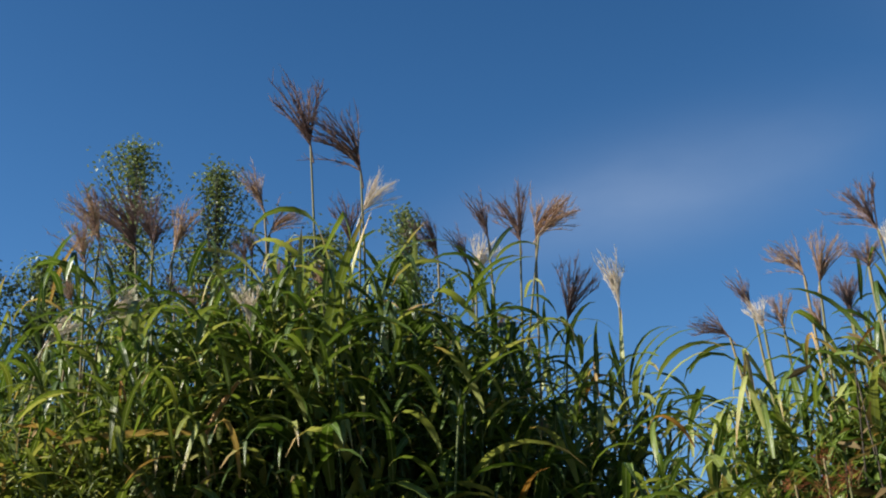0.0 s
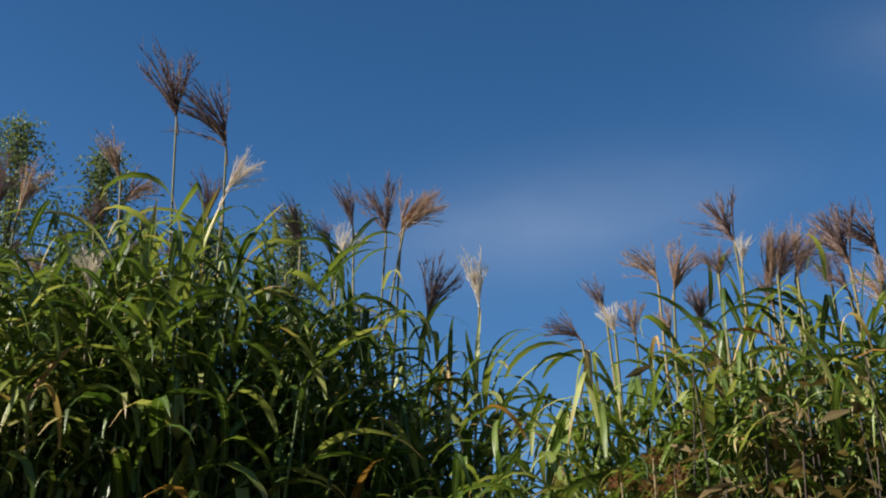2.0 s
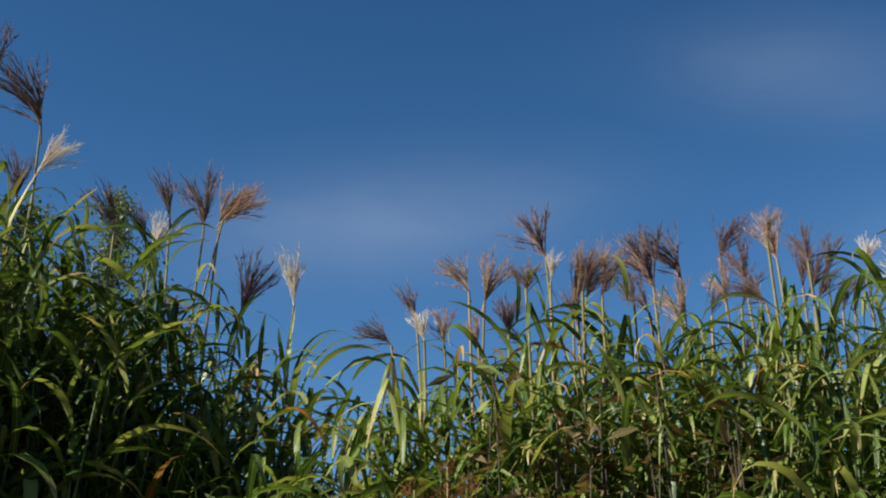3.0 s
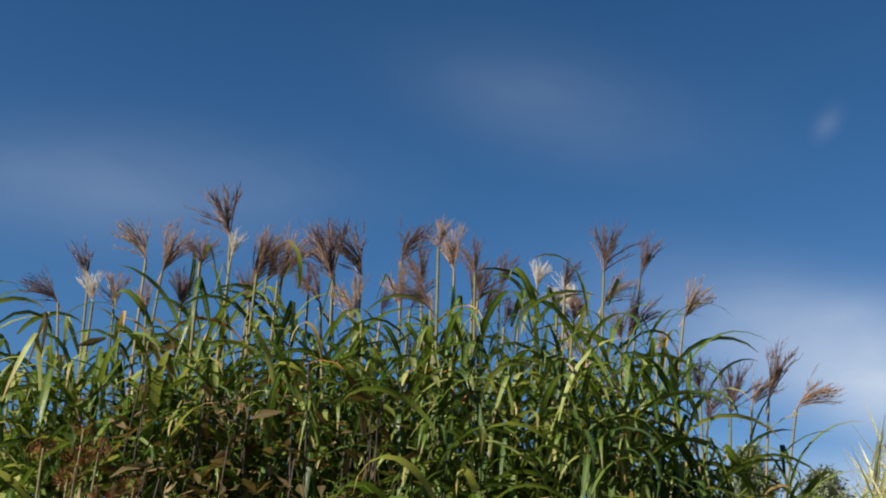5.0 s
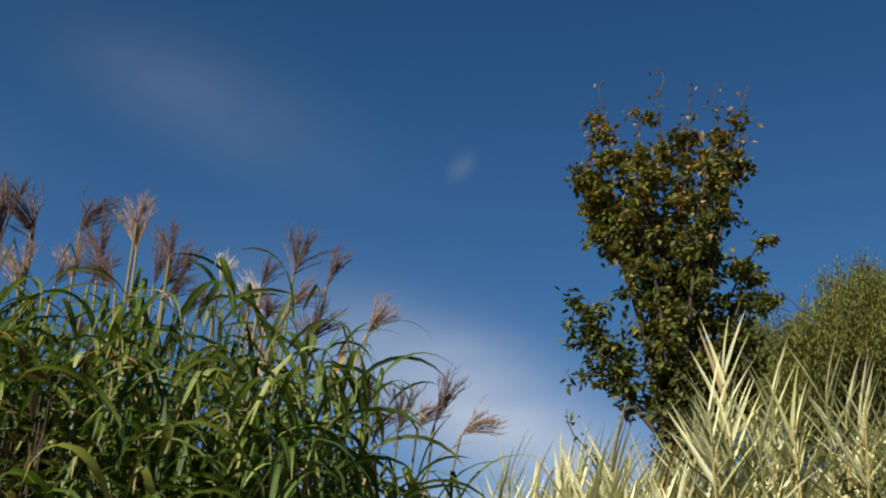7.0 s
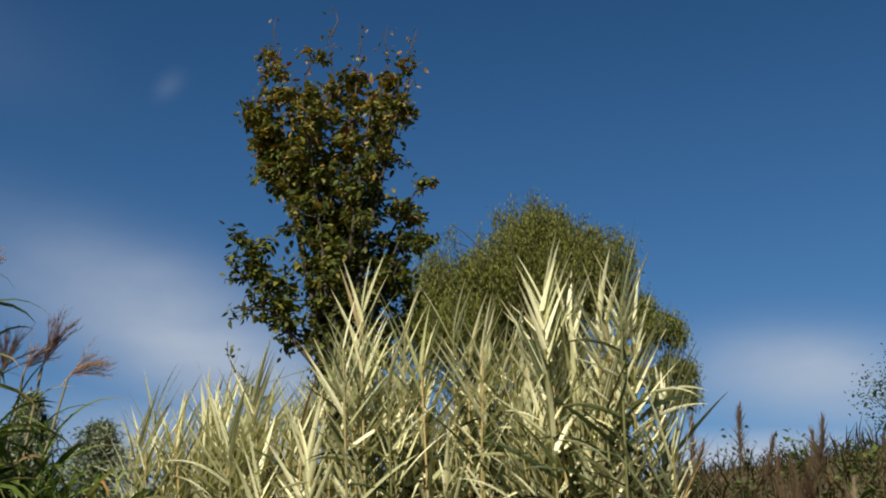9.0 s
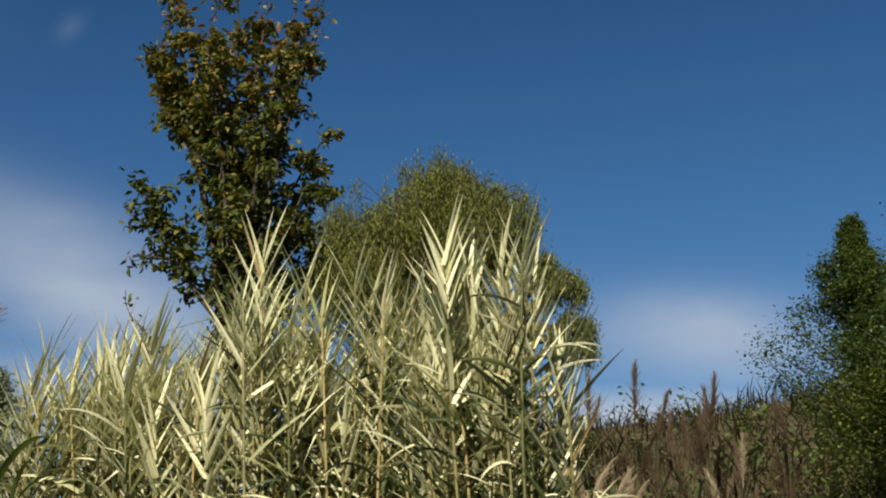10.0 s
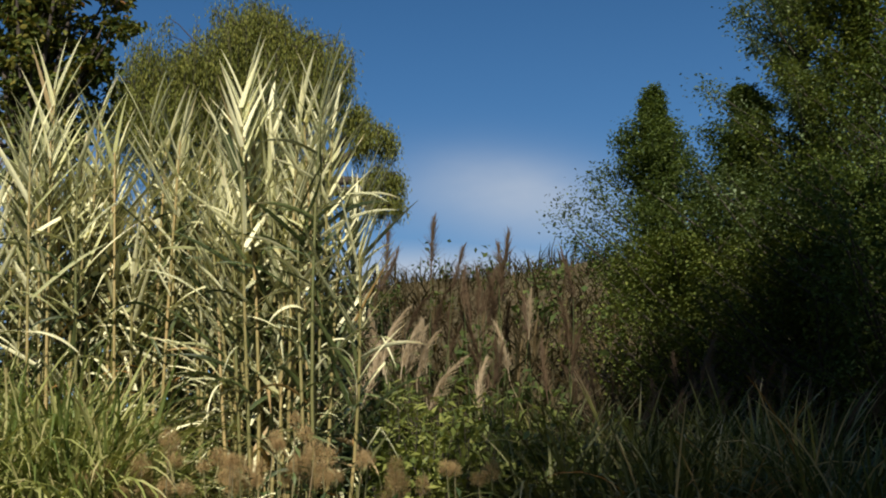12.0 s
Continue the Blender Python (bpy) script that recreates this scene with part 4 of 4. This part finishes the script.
spire_tree("tree", 15.6, 1.05, 6.85, 2.1, DARK + " on the slope", DARK_LEAF, 31, low=0.2, sprays=150, lift=0.6, shape=1.15, **WOOD)
spire_tree("tree", 15.0, -0.1, 6.5, 1.9, DARK + " among others", DARK_LEAF, 32, low=0.2, sprays=140, lift=0.65, shape=1.0, **WOOD)
spire_tree("tree", 14.6, -0.85, 9.2, 2.2, "tall grey-green tree with a ragged pointed crown", FAR_LEAF, 33, sprays=190, lift=0.6, shape=1.05, **WOOD)
spire_tree("tree", 14.0, -1.5, 8.3, 2.0, DARK + ", tall and yellowish", SUNNY_LEAF, 34, sprays=180, lift=0.6, shape=0.95, **WOOD)
spire_tree("tree", 13.6, -2.7, 8.6, 2.3, DARK + " closing the view", DARK_LEAF, 35, sprays=180, lift=0.6, shape=0.95, **WOOD)
WOOD["per"] = 240
spire_tree("tree", 12.9, -0.6, 4.1, 1.4, "low bushy green tree under taller ones", SUNNY_LEAF, 36, sprays=150, shape=0.5, lift=0.6, **WOOD)
spire_tree("tree", 12.0, -1.2, 4.4, 1.7, "low bushy green tree in deep shade", DARK_LEAF, 37, sprays=160, shape=0.5, lift=0.6, **WOOD)
spire_tree("tree", 13.6, 0.7, 4.3, 1.3, "low bushy green tree beside brown grass", SUNNY_LEAF, 38, sprays=140, shape=0.5, lift=0.6, **WOOD)
BEHIND = "thin trees behind the grass"
PALE = "thin young tree with small pale leaves"
for x, y, z, r, words, seed in ((-4.0, 13.4, 8.95, 1.25, " behind grass", 41), (-3.0, 13.6, 8.7, 1.2, " beside another", 42), (-0.65, 14.0, 8.15, 1.0, ", slender", 43), (-1.7, 14.0, 7.9, 1.1, ", lower", 44)):
    spire_tree("tree", x, y, z, r, PALE + words, FAR_LEAF, seed, 0.3, 0.058, 170, 44, 1.4, BEHIND, 0.6, SPRIG, 0.85, 0.11)
spire_tree("tree", -4.9, 13.1, 7.3, 1.2, PALE + ", dense", FAR_LEAF, 45, 0.2, 0.062, 170, 70, 0.8, BEHIND, 0.6, SPRIG, 0.9, 0.14)
spire_tree("tree", -5.7, 13.0, 7.4, 1.2, PALE + ", dense and dark", FAR_LEAF, 46, 0.2, 0.062, 170, 70, 0.8, BEHIND, 0.6, SPRIG, 0.9, 0.14)
PINES = "far conifers"
spire_tree("pine_tree", 20.3, 22.4, 9.6, 3.0, "dark far conifer with drooping limbs", PINE_LEAF, 51, 0.1, 0.17, 360, 80, 0.3, PINES, 0.7, None, 1.0, 0.1)
spire_tree("pine_tree", 21.6, 21.3, 9.0, 2.6, "dark far conifer, narrow", PINE_LEAF, 52, 0.1, 0.17, 360, 80, 0.3, PINES, 0.7, None, 1.0, 0.1)
spire_tree("pine_tree", 19.0, 23.5, 9.0, 3.0, "dark far conifer beside others", PINE_LEAF, 53, 0.1, 0.17, 360, 80, 0.3, PINES, 0.7, None, 1.0, 0.1)
# unseen tall trees added behind the path to shade low ground before the wood
for x, y, z, n in ((-7.93, -5.3, 18.4, 260), (-6.9, -9.8, 18.0, 150)):
    spire_tree("tree", x, y, z, 3.8, "unseen tall dense tree, added behind the path for shade", DARK_LEAF, 60 + int(z - x), 0.12, 0.3, n, 60, 0.2, "tall trees behind the path", 0.45, SPRIG)
# ---- low plants ----
TUFT = [blade(1.0, 0.03, s, e, 7, 0.25, t, p, 0.5, b) for s, e, t, p, b in (
    (8, 60, 0.2, 1.3, 0.1), (14, 110, -0.3, 1.4, -0.2), (20, 140, 0.3, 1.3, 0.2), (5, 35, 0.4, 1.2, 0.1), (26, 125, -0.2, 1.1, 0.3))]


def tuft(name, x, y, height, radius, count, material, label, group, width=1.0, category="grass"):
    """A tuft of arching grass blades rising from the ground."""
    root = root_of(name, x, y, label, category, group)
    b = Batch(TUFT)
    h = height - root.location.z
    for i in range(count):
        a, r = rng.uniform(0, 2 * math.pi), radius * math.sqrt(rng.random())
        z = h * 0.62 * rng.random() ** 0.8
        m = turn(a + rng.normal(0, 0.9), rng.normal(0.1, 0.15), rng.normal(0, 0.2)) * min(h, 0.9) * rng.uniform(0.55, 0.85) @ np.diag((1.0, width, 1.0))
        b.add(int(rng.integers(0, 5)), m, np.array([math.cos(a) * r, math.sin(a) * r, z * (1 - 0.3 * r / radius)]))
    b.single("blade", material, root, 36, lambda p: p[2] > h * 0.25)
    part_of("foliage", b.joined("foliage"), material, root, "", "stuff")
    return root


for x, y, z in ((5.55, 3.6, 2.7), (5.45, 3.1, 2.6), (5.75, 3.3, 2.68), (5.5, 2.95, 2.25), (5.9, 4.1, 2.62), (5.2, 3.4, 2.4), (5.4, 4.2, 2.5), (5.7, 2.95, 2.45)):
    tuft("grass_tuft", x, y, z, 0.32, 420, MEADOW_LEAF, "bright yellow-green grass at the foot of the reeds", "grass at the foot of the reeds", 0.85)
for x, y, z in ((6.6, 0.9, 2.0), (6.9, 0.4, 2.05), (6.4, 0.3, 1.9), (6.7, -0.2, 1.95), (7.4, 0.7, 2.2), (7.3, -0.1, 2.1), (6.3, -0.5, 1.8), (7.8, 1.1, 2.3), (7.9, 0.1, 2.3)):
    tuft("grass_tuft", x, y, z, 0.34, 380, SHADE_LEAF, "arching grass below the slope, darkened in colour as in shade", "dark grass below the slope", 0.8)

FAR_TUFT = [blade(1.0, 0.03, s, e, 2, 0.25, t, p, 0.5, b) for s, e, t, p, b in (
    (8, 60, 0.2, 1.3, 0.1), (14, 110, -0.3, 1.4, -0.2), (20, 140, 0.3, 1.3, 0.2), (5, 35, 0.4, 1.2, 0.1))]


def slim_plume(seed, sweep, count=150):
    """A spindle of fine hairs laid close along one axis that nods at the tip."""
    g = np.random.default_rng(seed)
    vs, fs, us, base = [], [], [], 0
    axis = bent((0, 0, -0.2), (sweep * 0.42, 0, 0.85), (-sweep * 0.12, 0, 0.05), 8)
    parts = [tube(axis, np.linspace(0.012, 0.004, 8), 4)]
    for i in range(count):
        s = 0.16 + 0.82 * g.random()
        p = along_line(axis, np.array([s]))[0]
        d = g.normal(0, 1, 3) * (0.42, 0.42, 0) * (1.05 - 0.8 * s) + np.array([sweep * (0.1 + 0.7 * s), 0, 1.0])
        parts.append(hair(p, d, g.uniform(0.18, 0.42) * (1.1 - 0.6 * s), (sweep * 0.35, 0, -0.25), 0.013, 2))
    for t in parts:
        vs.append(t[0])
        fs.append(t[1] + base)
        us.append(t[2])
        base += len(t[0])
    return np.concatenate(vs), np.concatenate(fs), np.concatenate(us)


LONG_PLUMES = [slim_plume(70 + i, w) for i, w in enumerate((0.1, 0.6, -0.3, 0.9))]


SLOPE_TONES = (PLUME_DARK, PLUME_STRAW, PLUME_STRAW)


def slope_grass(x, y, height, radius, heads, label, tones=(0, 0, 0, 1)):
    """Brown autumn grass with slim upright plumes."""
    root = root_of("slope_grass_clump", x, y, label, "ornamental grass", "brown grass on the slope")
    b, stems = Batch(FAR_TUFT), []
    h = height - root.location.z
    for i in range(280):
        a, r = rng.uniform(0, 2 * math.pi), radius * math.sqrt(rng.random())
        m = turn(a, rng.normal(0.05, 0.14), 0) * h * rng.uniform(0.3, 0.62) @ np.diag((1.0, 0.55, 1.0))
        b.add(int(rng.integers(0, 5)), m, np.array([math.cos(a) * r * 0.7, math.sin(a) * r * 0.7, 0.0]))
    for i in range(max(4, int(heads * (0.75 if 2 in tones else 0.6)))):
        a, r = rng.uniform(0, 2 * math.pi), radius * math.sqrt(rng.random())
        foot = np.array([math.cos(a) * r * 0.5, math.sin(a) * r * 0.5, 0.0])
        ln = rng.uniform(0.32, 0.48)
        top = foot * 2.0 + np.array([rng.normal(0, 0.06), rng.normal(0, 0.06), h * rng.uniform(0.66, 1.0) - ln])
        stems.append(tube(bent(foot, top, (0.02, 0.02, 0), 4), (0.004, 0.003, 0.003, 0.0025), 4))
        tone, k = int(rng.choice(tones)), int(rng.integers(0, 4))
        key = (100 + k, tone)
        if key not in plume_meshes:
            me = mesh_of("plume", *LONG_PLUMES[k], True)
            me.materials.append(SLOPE_TONES[tone])
            plume_meshes[key] = me
        ob = new("plume", plume_meshes[key])
        ob.parent = root
        ob.matrix_basis = Matrix.Translation(top) @ Euler((rng.normal(0, 0.17), rng.normal(0.05, 0.17), rng.normal(-1.1, 0.9))).to_matrix().to_4x4() @ Matrix.Scale(ln, 4)
    part_of("foliage", b.joined("foliage"), SLOPE_SHADED_LEAF, root, "", "stuff")
    part_of("stemwork", tubes_joined("stemwork", stems), CULM, root, "", "stuff")


HILL_LEAF = blade_material("hill_grass_leaf", ((0.0, (0.028, 0.025, 0.01)), (0.5, (0.052, 0.04, 0.017)), (1.0, (0.10, 0.07, 0.032))), rib=(0.2, 0.16, 0.08), sheen=0.75, thin=0.25)
# kept dark: the shadow inside the clumps is put into this colour
SLOPE_SHADED_LEAF = blade_material("slope_shaded_grass_leaf", ((0.0, (0.022, 0.028, 0.009)), (0.5, (0.042, 0.042, 0.014)), (1.0, (0.09, 0.075, 0.028))), rib=(0.2, 0.16, 0.08), sheen=0.75, thin=0.25)
SLOPE = "brown autumn grass with slim upright plumes"
for x, y, z, n, tones in ((9.9, 2.6, 4.12, 13, (0,)), (10.2, 2.2, 4.02, 12, (0,)), (9.6, 2.0, 3.78, 10, (0,)), (9.9, 1.5, 3.75, 10, (0,)), (9.2, 2.75, 3.3, 11, (1, 1, 2)),
                           (9.1, 2.4, 3.2, 10, (1, 1, 2)), (9.3, 2.0, 3.25, 10, (1, 2, 0)), (10.2, 1.0, 3.3, 8, (0,)), (9.6, 0.8, 3.0, 8, (0,)), (10.4, 0.4, 3.2, 8, (0,)),
                           (9.3, 0.2, 2.7, 12, (0,)), (9.9, -0.2, 2.8, 12, (0,)), (8.9, 1.1, 2.7, 7, (0,)), (9.2, -0.7, 2.5, 10, (0,)), (9.4, 3.2, 3.3, 10, (0, 1))):
    slope_grass(x, y, z, 0.42, n, SLOPE + (", pale and bleached" if 2 in tones else ", dark"), tones)

ROUND_LEAF = [leaflet(1.0, w, 2, d, 0.2) for w, d in ((0.36, 10), (0.42, 40), (0.3, 70))]


def bush(name, x, y, height, radius, count, size, material, label, group="", category="shrub"):
    """A shrub of many thin stems, each one leafy to its tip."""
    root = root_of(name, x, y, label, category, group)
    h = height - root.location.z
    b, stems = Batch(ROUND_LEAF), []
    for i in range(count):
        a, r = rng.uniform(0, 2 * math.pi), radius * math.sqrt(rng.random())
        end = np.array([math.cos(a) * r, math.sin(a) * r, h * rng.uniform(0.5, 1.0) * (1 - 0.35 * (r / radius) ** 2)])
        start = end * np.array([0.3, 0.3, 0.0])
        line = bent(start, end, rng.normal(0, 0.05, 3), 5)
        stems.append(tube(line, np.linspace(0.007, 0.002, 5), 4))
        n = 40
        p = along_line(line, 1 - 0.75 * rng.random(n) ** 1.3) + rng.normal(0, 0.045, (n, 3))
        b.scatter(turns(rng.uniform(0, 6.28, n), rng.normal(0.1, 0.4, n), rng.normal(0, 0.4, n), size * rng.uniform(0.6, 1.25, n)), p, rng)
    part_of("stemwork", tubes_joined("stemwork", stems), BARK, root, "", "stuff")
    part_of("foliage", b.joined("foliage"), material, root, "", "stuff")
    return root


for x, y, z in ((8.0, 2.4, 2.52), (7.5, 1.9, 2.38), (8.2, 1.8, 2.44), (7.2, 1.35, 2.2), (7.1, 1.85, 2.28), (7.7, 2.8, 2.45), (7.7, 1.3, 2.28), (6.9, 0.95, 2.05), (6.7, 1.5, 2.1), (7.3, 0.6, 2.1)):
    bush("shrub", x, y, z, 0.42, 64, 0.085, SHRUB_LEAF, "low yellow-green leafy shrub below the brown grass", "low shrubs")
for x, y, z in ((0.72, 3.55, 2.42), (0.55, 3.95, 2.5), (1.0, 3.35, 2.35), (1.35, 3.0, 2.2), (0.35, 4.1, 2.35), (1.75, 2.75, 2.12)):
    bush("weed", x, y, z, 0.24, 44, 0.085, WEED_LEAF, "leafy dark green weed at the foot of the grass", "weeds at the foot of the grass", "weed")


def fluff_template(seed, count, spread, size=0.5):
    """A fluffy seed head: a ball of fine hairs on short branches."""
    g = np.random.default_rng(seed)
    vs, fs, us, base = [], [], [], 0
    for i in range(count):
        d = g.normal(0, 1, 3)
        d /= np.linalg.norm(d)
        p = d * (0.35 * g.random() ** 0.5) * np.array([1.0, 1.0, spread])
        t = hair(p, d * (1, 1, 0.6) + g.normal(0, 0.35, 3) + np.array([0, 0, 0.8]), g.uniform(0.12, 0.25) * size * 2, (0, 0, -0.2), 0.014, 1)
        vs.append(t[0])
        fs.append(t[1] + base)
        us.append(t[2])
        base += len(t[0])
    return np.concatenate(vs), np.concatenate(fs), np.concatenate(us)


FLUFFS = [fluff_template(80 + i, 420, s) for i, s in enumerate((1.2, 1.6, 1.0))]
RUSTS = [fluff_template(90 + i, 150, s, 0.35) for i, s in enumerate((1.0, 1.4))]


def seed_plant(x, y, height, heads, size, shapes, material, label, group, spread=0.14):
    """A withered plant with several round seed heads on thin stems."""
    root = root_of("seed_head_plant", x, y, label, "withered plant", group)
    h = height - root.location.z
    leaf = Batch(ROUND_LEAF)
    for i in range(heads):
        a, r = rng.uniform(0, 2 * math.pi), spread * math.sqrt(rng.random())
        top = np.array([math.cos(a) * r, math.sin(a) * r, h * rng.uniform(0.8, 1.0)])
        stalk = part_of("stalk", mesh_of("stalk", *tube(bent(top * np.array([0.2, 0.2, 0]), top, (0.01, 0.01, 0), 4), (0.006, 0.005, 0.004, 0.003), 4), True), STEM, root)
        k = int(rng.integers(0, len(shapes)))
        key = (id(shapes), k)
        if key not in plume_meshes:
            me = mesh_of("seed_head", *shapes[k], True)
            me.materials.append(material)
            plume_meshes[key] = me
        ob = new("seed_head", plume_meshes[key])
        ob.parent = stalk
        ob.matrix_basis = Matrix.Translation(top) @ Euler((rng.normal(0, 0.3), rng.normal(0, 0.3), rng.uniform(0, 6))).to_matrix().to_4x4() @ Matrix.Scale(size * rng.uniform(0.75, 1.2), 4)
        for j in range(16):
            s = rng.uniform(0.25, 0.9)
            leaf.add(j, turn(rng.uniform(0, 6.28), rng.normal(0.3, 0.3), 0) * rng.uniform(0.05, 0.09), top * np.array([s, s, s]))
    part_of("leaves", leaf.joined("leaves"), WEED_LEAF, root, "", "stuff")


for i in range(19):
    s = i / 18 * (1.0 if i % 4 == 0 else 0.62)
    seed_plant(5.38 + 0.8 * s + rng.normal(0, 0.1), 2.72 - 1.9 * s + rng.normal(0, 0.12), 1.86 - 0.14 * s + rng.normal(0, 0.09), int(rng.integers(2, 5)), 0.10,
               FLUFFS, FLUFF, "withered plant with fluffy tan seed heads", "withered plants before the reeds")
for x, y, z in ((0.93, 3.05, 2.28), (1.0, 2.99, 2.22), (0.66, 3.28, 2.16)):
    seed_plant(x, y, z, 6, 0.09, RUSTS, RUST, "withered plant with rust-red seed clusters", "rust-red plants between the grass clumps", 0.1)


def hillside():
    """Dry grass and small shrubs scattered on the far slope."""
    root = root_of("hillside_scrub", 24.0, 2.5, "dry brown grass and small shrubs covering the hillside", "scrub", "", "stuff")
    base = np.array(root.location)
    b, d = Batch(FAR_TUFT), Batch(SPRIG)
    for i in range(9000):
        r, yaw = rng.uniform(11, 37), radians(rng.uniform(-112, -58))
        x, y = -math.sin(yaw) * r, math.cos(yaw) * r
        p = np.array([x, y, ground_z(x, y)]) - base
        for j in range(2):
            b.add(int(rng.integers(0, 5)), turn(rng.uniform(0, 6.28), rng.normal(0.1, 0.2), 0) * rng.uniform(0.5, 1.0) @ np.diag((1.0, 1.8, 1.0)), p + rng.normal(0, 0.1, 3) * (1, 1, 0))
    for i in range(90):
        r, yaw = rng.uniform(14, 36), radians(rng.uniform(-112, -60))
        x, y = -math.sin(yaw) * r, math.cos(yaw) * r
        p = np.array([x, y, ground_z(x, y) + 0.3]) - base
        size = rng.uniform(0.25, 0.6)
        n = 90
        d.scatter(turns(rng.uniform(0, 6.28, n), rng.normal(0.1, 0.6, n), rng.normal(0, 0.5, n), rng.uniform(0.1, 0.2, n)), p + rng.normal(0, size * 0.55, (n, 3)), rng)
    part_of("dry_grass", b.joined("dry_grass"), HILL_LEAF, root, "brown dry grass", "stuff")
    part_of("small_shrubs", d.joined("small_shrubs"), DARK_LEAF, root, "dark green low shrubs", "stuff")


hillside()


for x, y, z in ((1.1, 3.1, 2.62), (1.32, 3.14, 2.66), (1.5, 2.98, 2.56), (1.7, 2.92, 2.5), (1.9, 2.72, 2.42), (2.12, 2.58, 2.36), (1.22, 2.98, 2.5)):
    bush("weed", x, y, z, 0.24, 52, 0.07, BROWN_LEAF, "withered brown weed in front of the grass", "withered weeds before the grass", "weed")


def broken_stalk():
    """A dry bent cane lying across the grass, with one yellow leaf hanging from the bend."""
    root = root_of("broken_stalk", -0.8, 3.82, "dry broken grass stalk lying across the clump", "withered plant")
    base = np.array(root.location)
    knee = np.array([-0.8, 3.82, 2.6]) - base
    tip = np.array([-1.27, 3.69, 2.62]) - base
    top = np.array([-0.70, 3.84, 2.78]) - base
    part_of("stalk", mesh_of("stalk", *tube(bent((0.1, 0.1, 0.0), knee, (0.02, 0.1, 0), 6), np.linspace(0.01, 0.008, 6), 6), True), STEM, root)
    part_of("stalk", mesh_of("stalk", *tube(bent(knee, top, (0, 0, 0.01), 4), (0.008, 0.01, 0.009, 0.006), 6), True), DRY_LEAF, root, "tan dry upper piece")
    v, f, u = blade(0.46, 0.034, 84, 108, 8, 0.6, 1.2, 1.0, 0.6, 0.16)
    part_of("leaf", mesh_of("leaf", v @ turn(math.radians(194)).T + knee, f, u, True), DRY_LEAF, root, "brown withered leaf lying flat")
    v, f, u = blade(0.17, 0.026, 150, 178, 6, 0.5, 0.4, 1.0, 0.6)
    part_of("leaf", mesh_of("leaf", v @ turn(math.radians(20)).T + knee, f, u, True), DRY_LEAF, root, "yellow hanging leaf")


broken_stalk()


def leaning_cane():
    root = root_of("leaning_cane", 6.0, 4.0, "thin dry cane leaning over the reeds", "reed")
    base = np.array(root.location)
    a, b = np.array([5.9, 4.16, 3.51]) - base, np.array([6.3, 3.55, 3.66]) - base
    part_of("cane", mesh_of("cane", *tube(bent(a, b, (0, 0, 0.03), 6), np.linspace(0.002, 0.0035, 6), 5), True), REED_STEM, root)
    part_of("cane", mesh_of("cane", *tube(bent(b, (0.2, -0.4, 0.0), (0.05, 0, 0.1), 6), np.linspace(0.0035, 0.006, 6), 6), True), REED_STEM, root)


leaning_cane()


def ground_grass():
    """Short rough grass on the bank."""
    root = root_of("ground_grass", 3.0, 3.0, "short rough grass growing on the bank", "grass", "", "stuff")
    base = np.array(root.location)
    b = Batch(FAR_TUFT)
    g = np.random.default_rng(77)
    n = 16000
    r, yaw = 1.2 + 9.0 * np.sqrt(g.random(n)), np.radians(g.uniform(-125, 45, n))
    x, y = -np.sin(yaw) * r, np.cos(yaw) * r
    p = np.array([(a, c, ground_z(a, c) - 0.02) for a, c in zip(x, y)]) - base
    b.scatter(turns(g.uniform(0, 6.28, n), g.normal(0.15, 0.25, n), np.zeros(n), g.uniform(0.12, 0.34, n)), p, g)
    part_of("foliage", b.joined("foliage"), MEADOW_LEAF, root, "", "stuff")


ground_grass()


for x, y, z in ((6.35, -0.45, 2.05), (6.6, -0.2, 2.0), (6.2, 0.2, 1.9)):
    tuft("dry_grass_tuft", x, y, z, 0.3, 46, DRY_LEAF, "thin tuft of bleached dry grass", "dry tufts in the shade", 0.5)
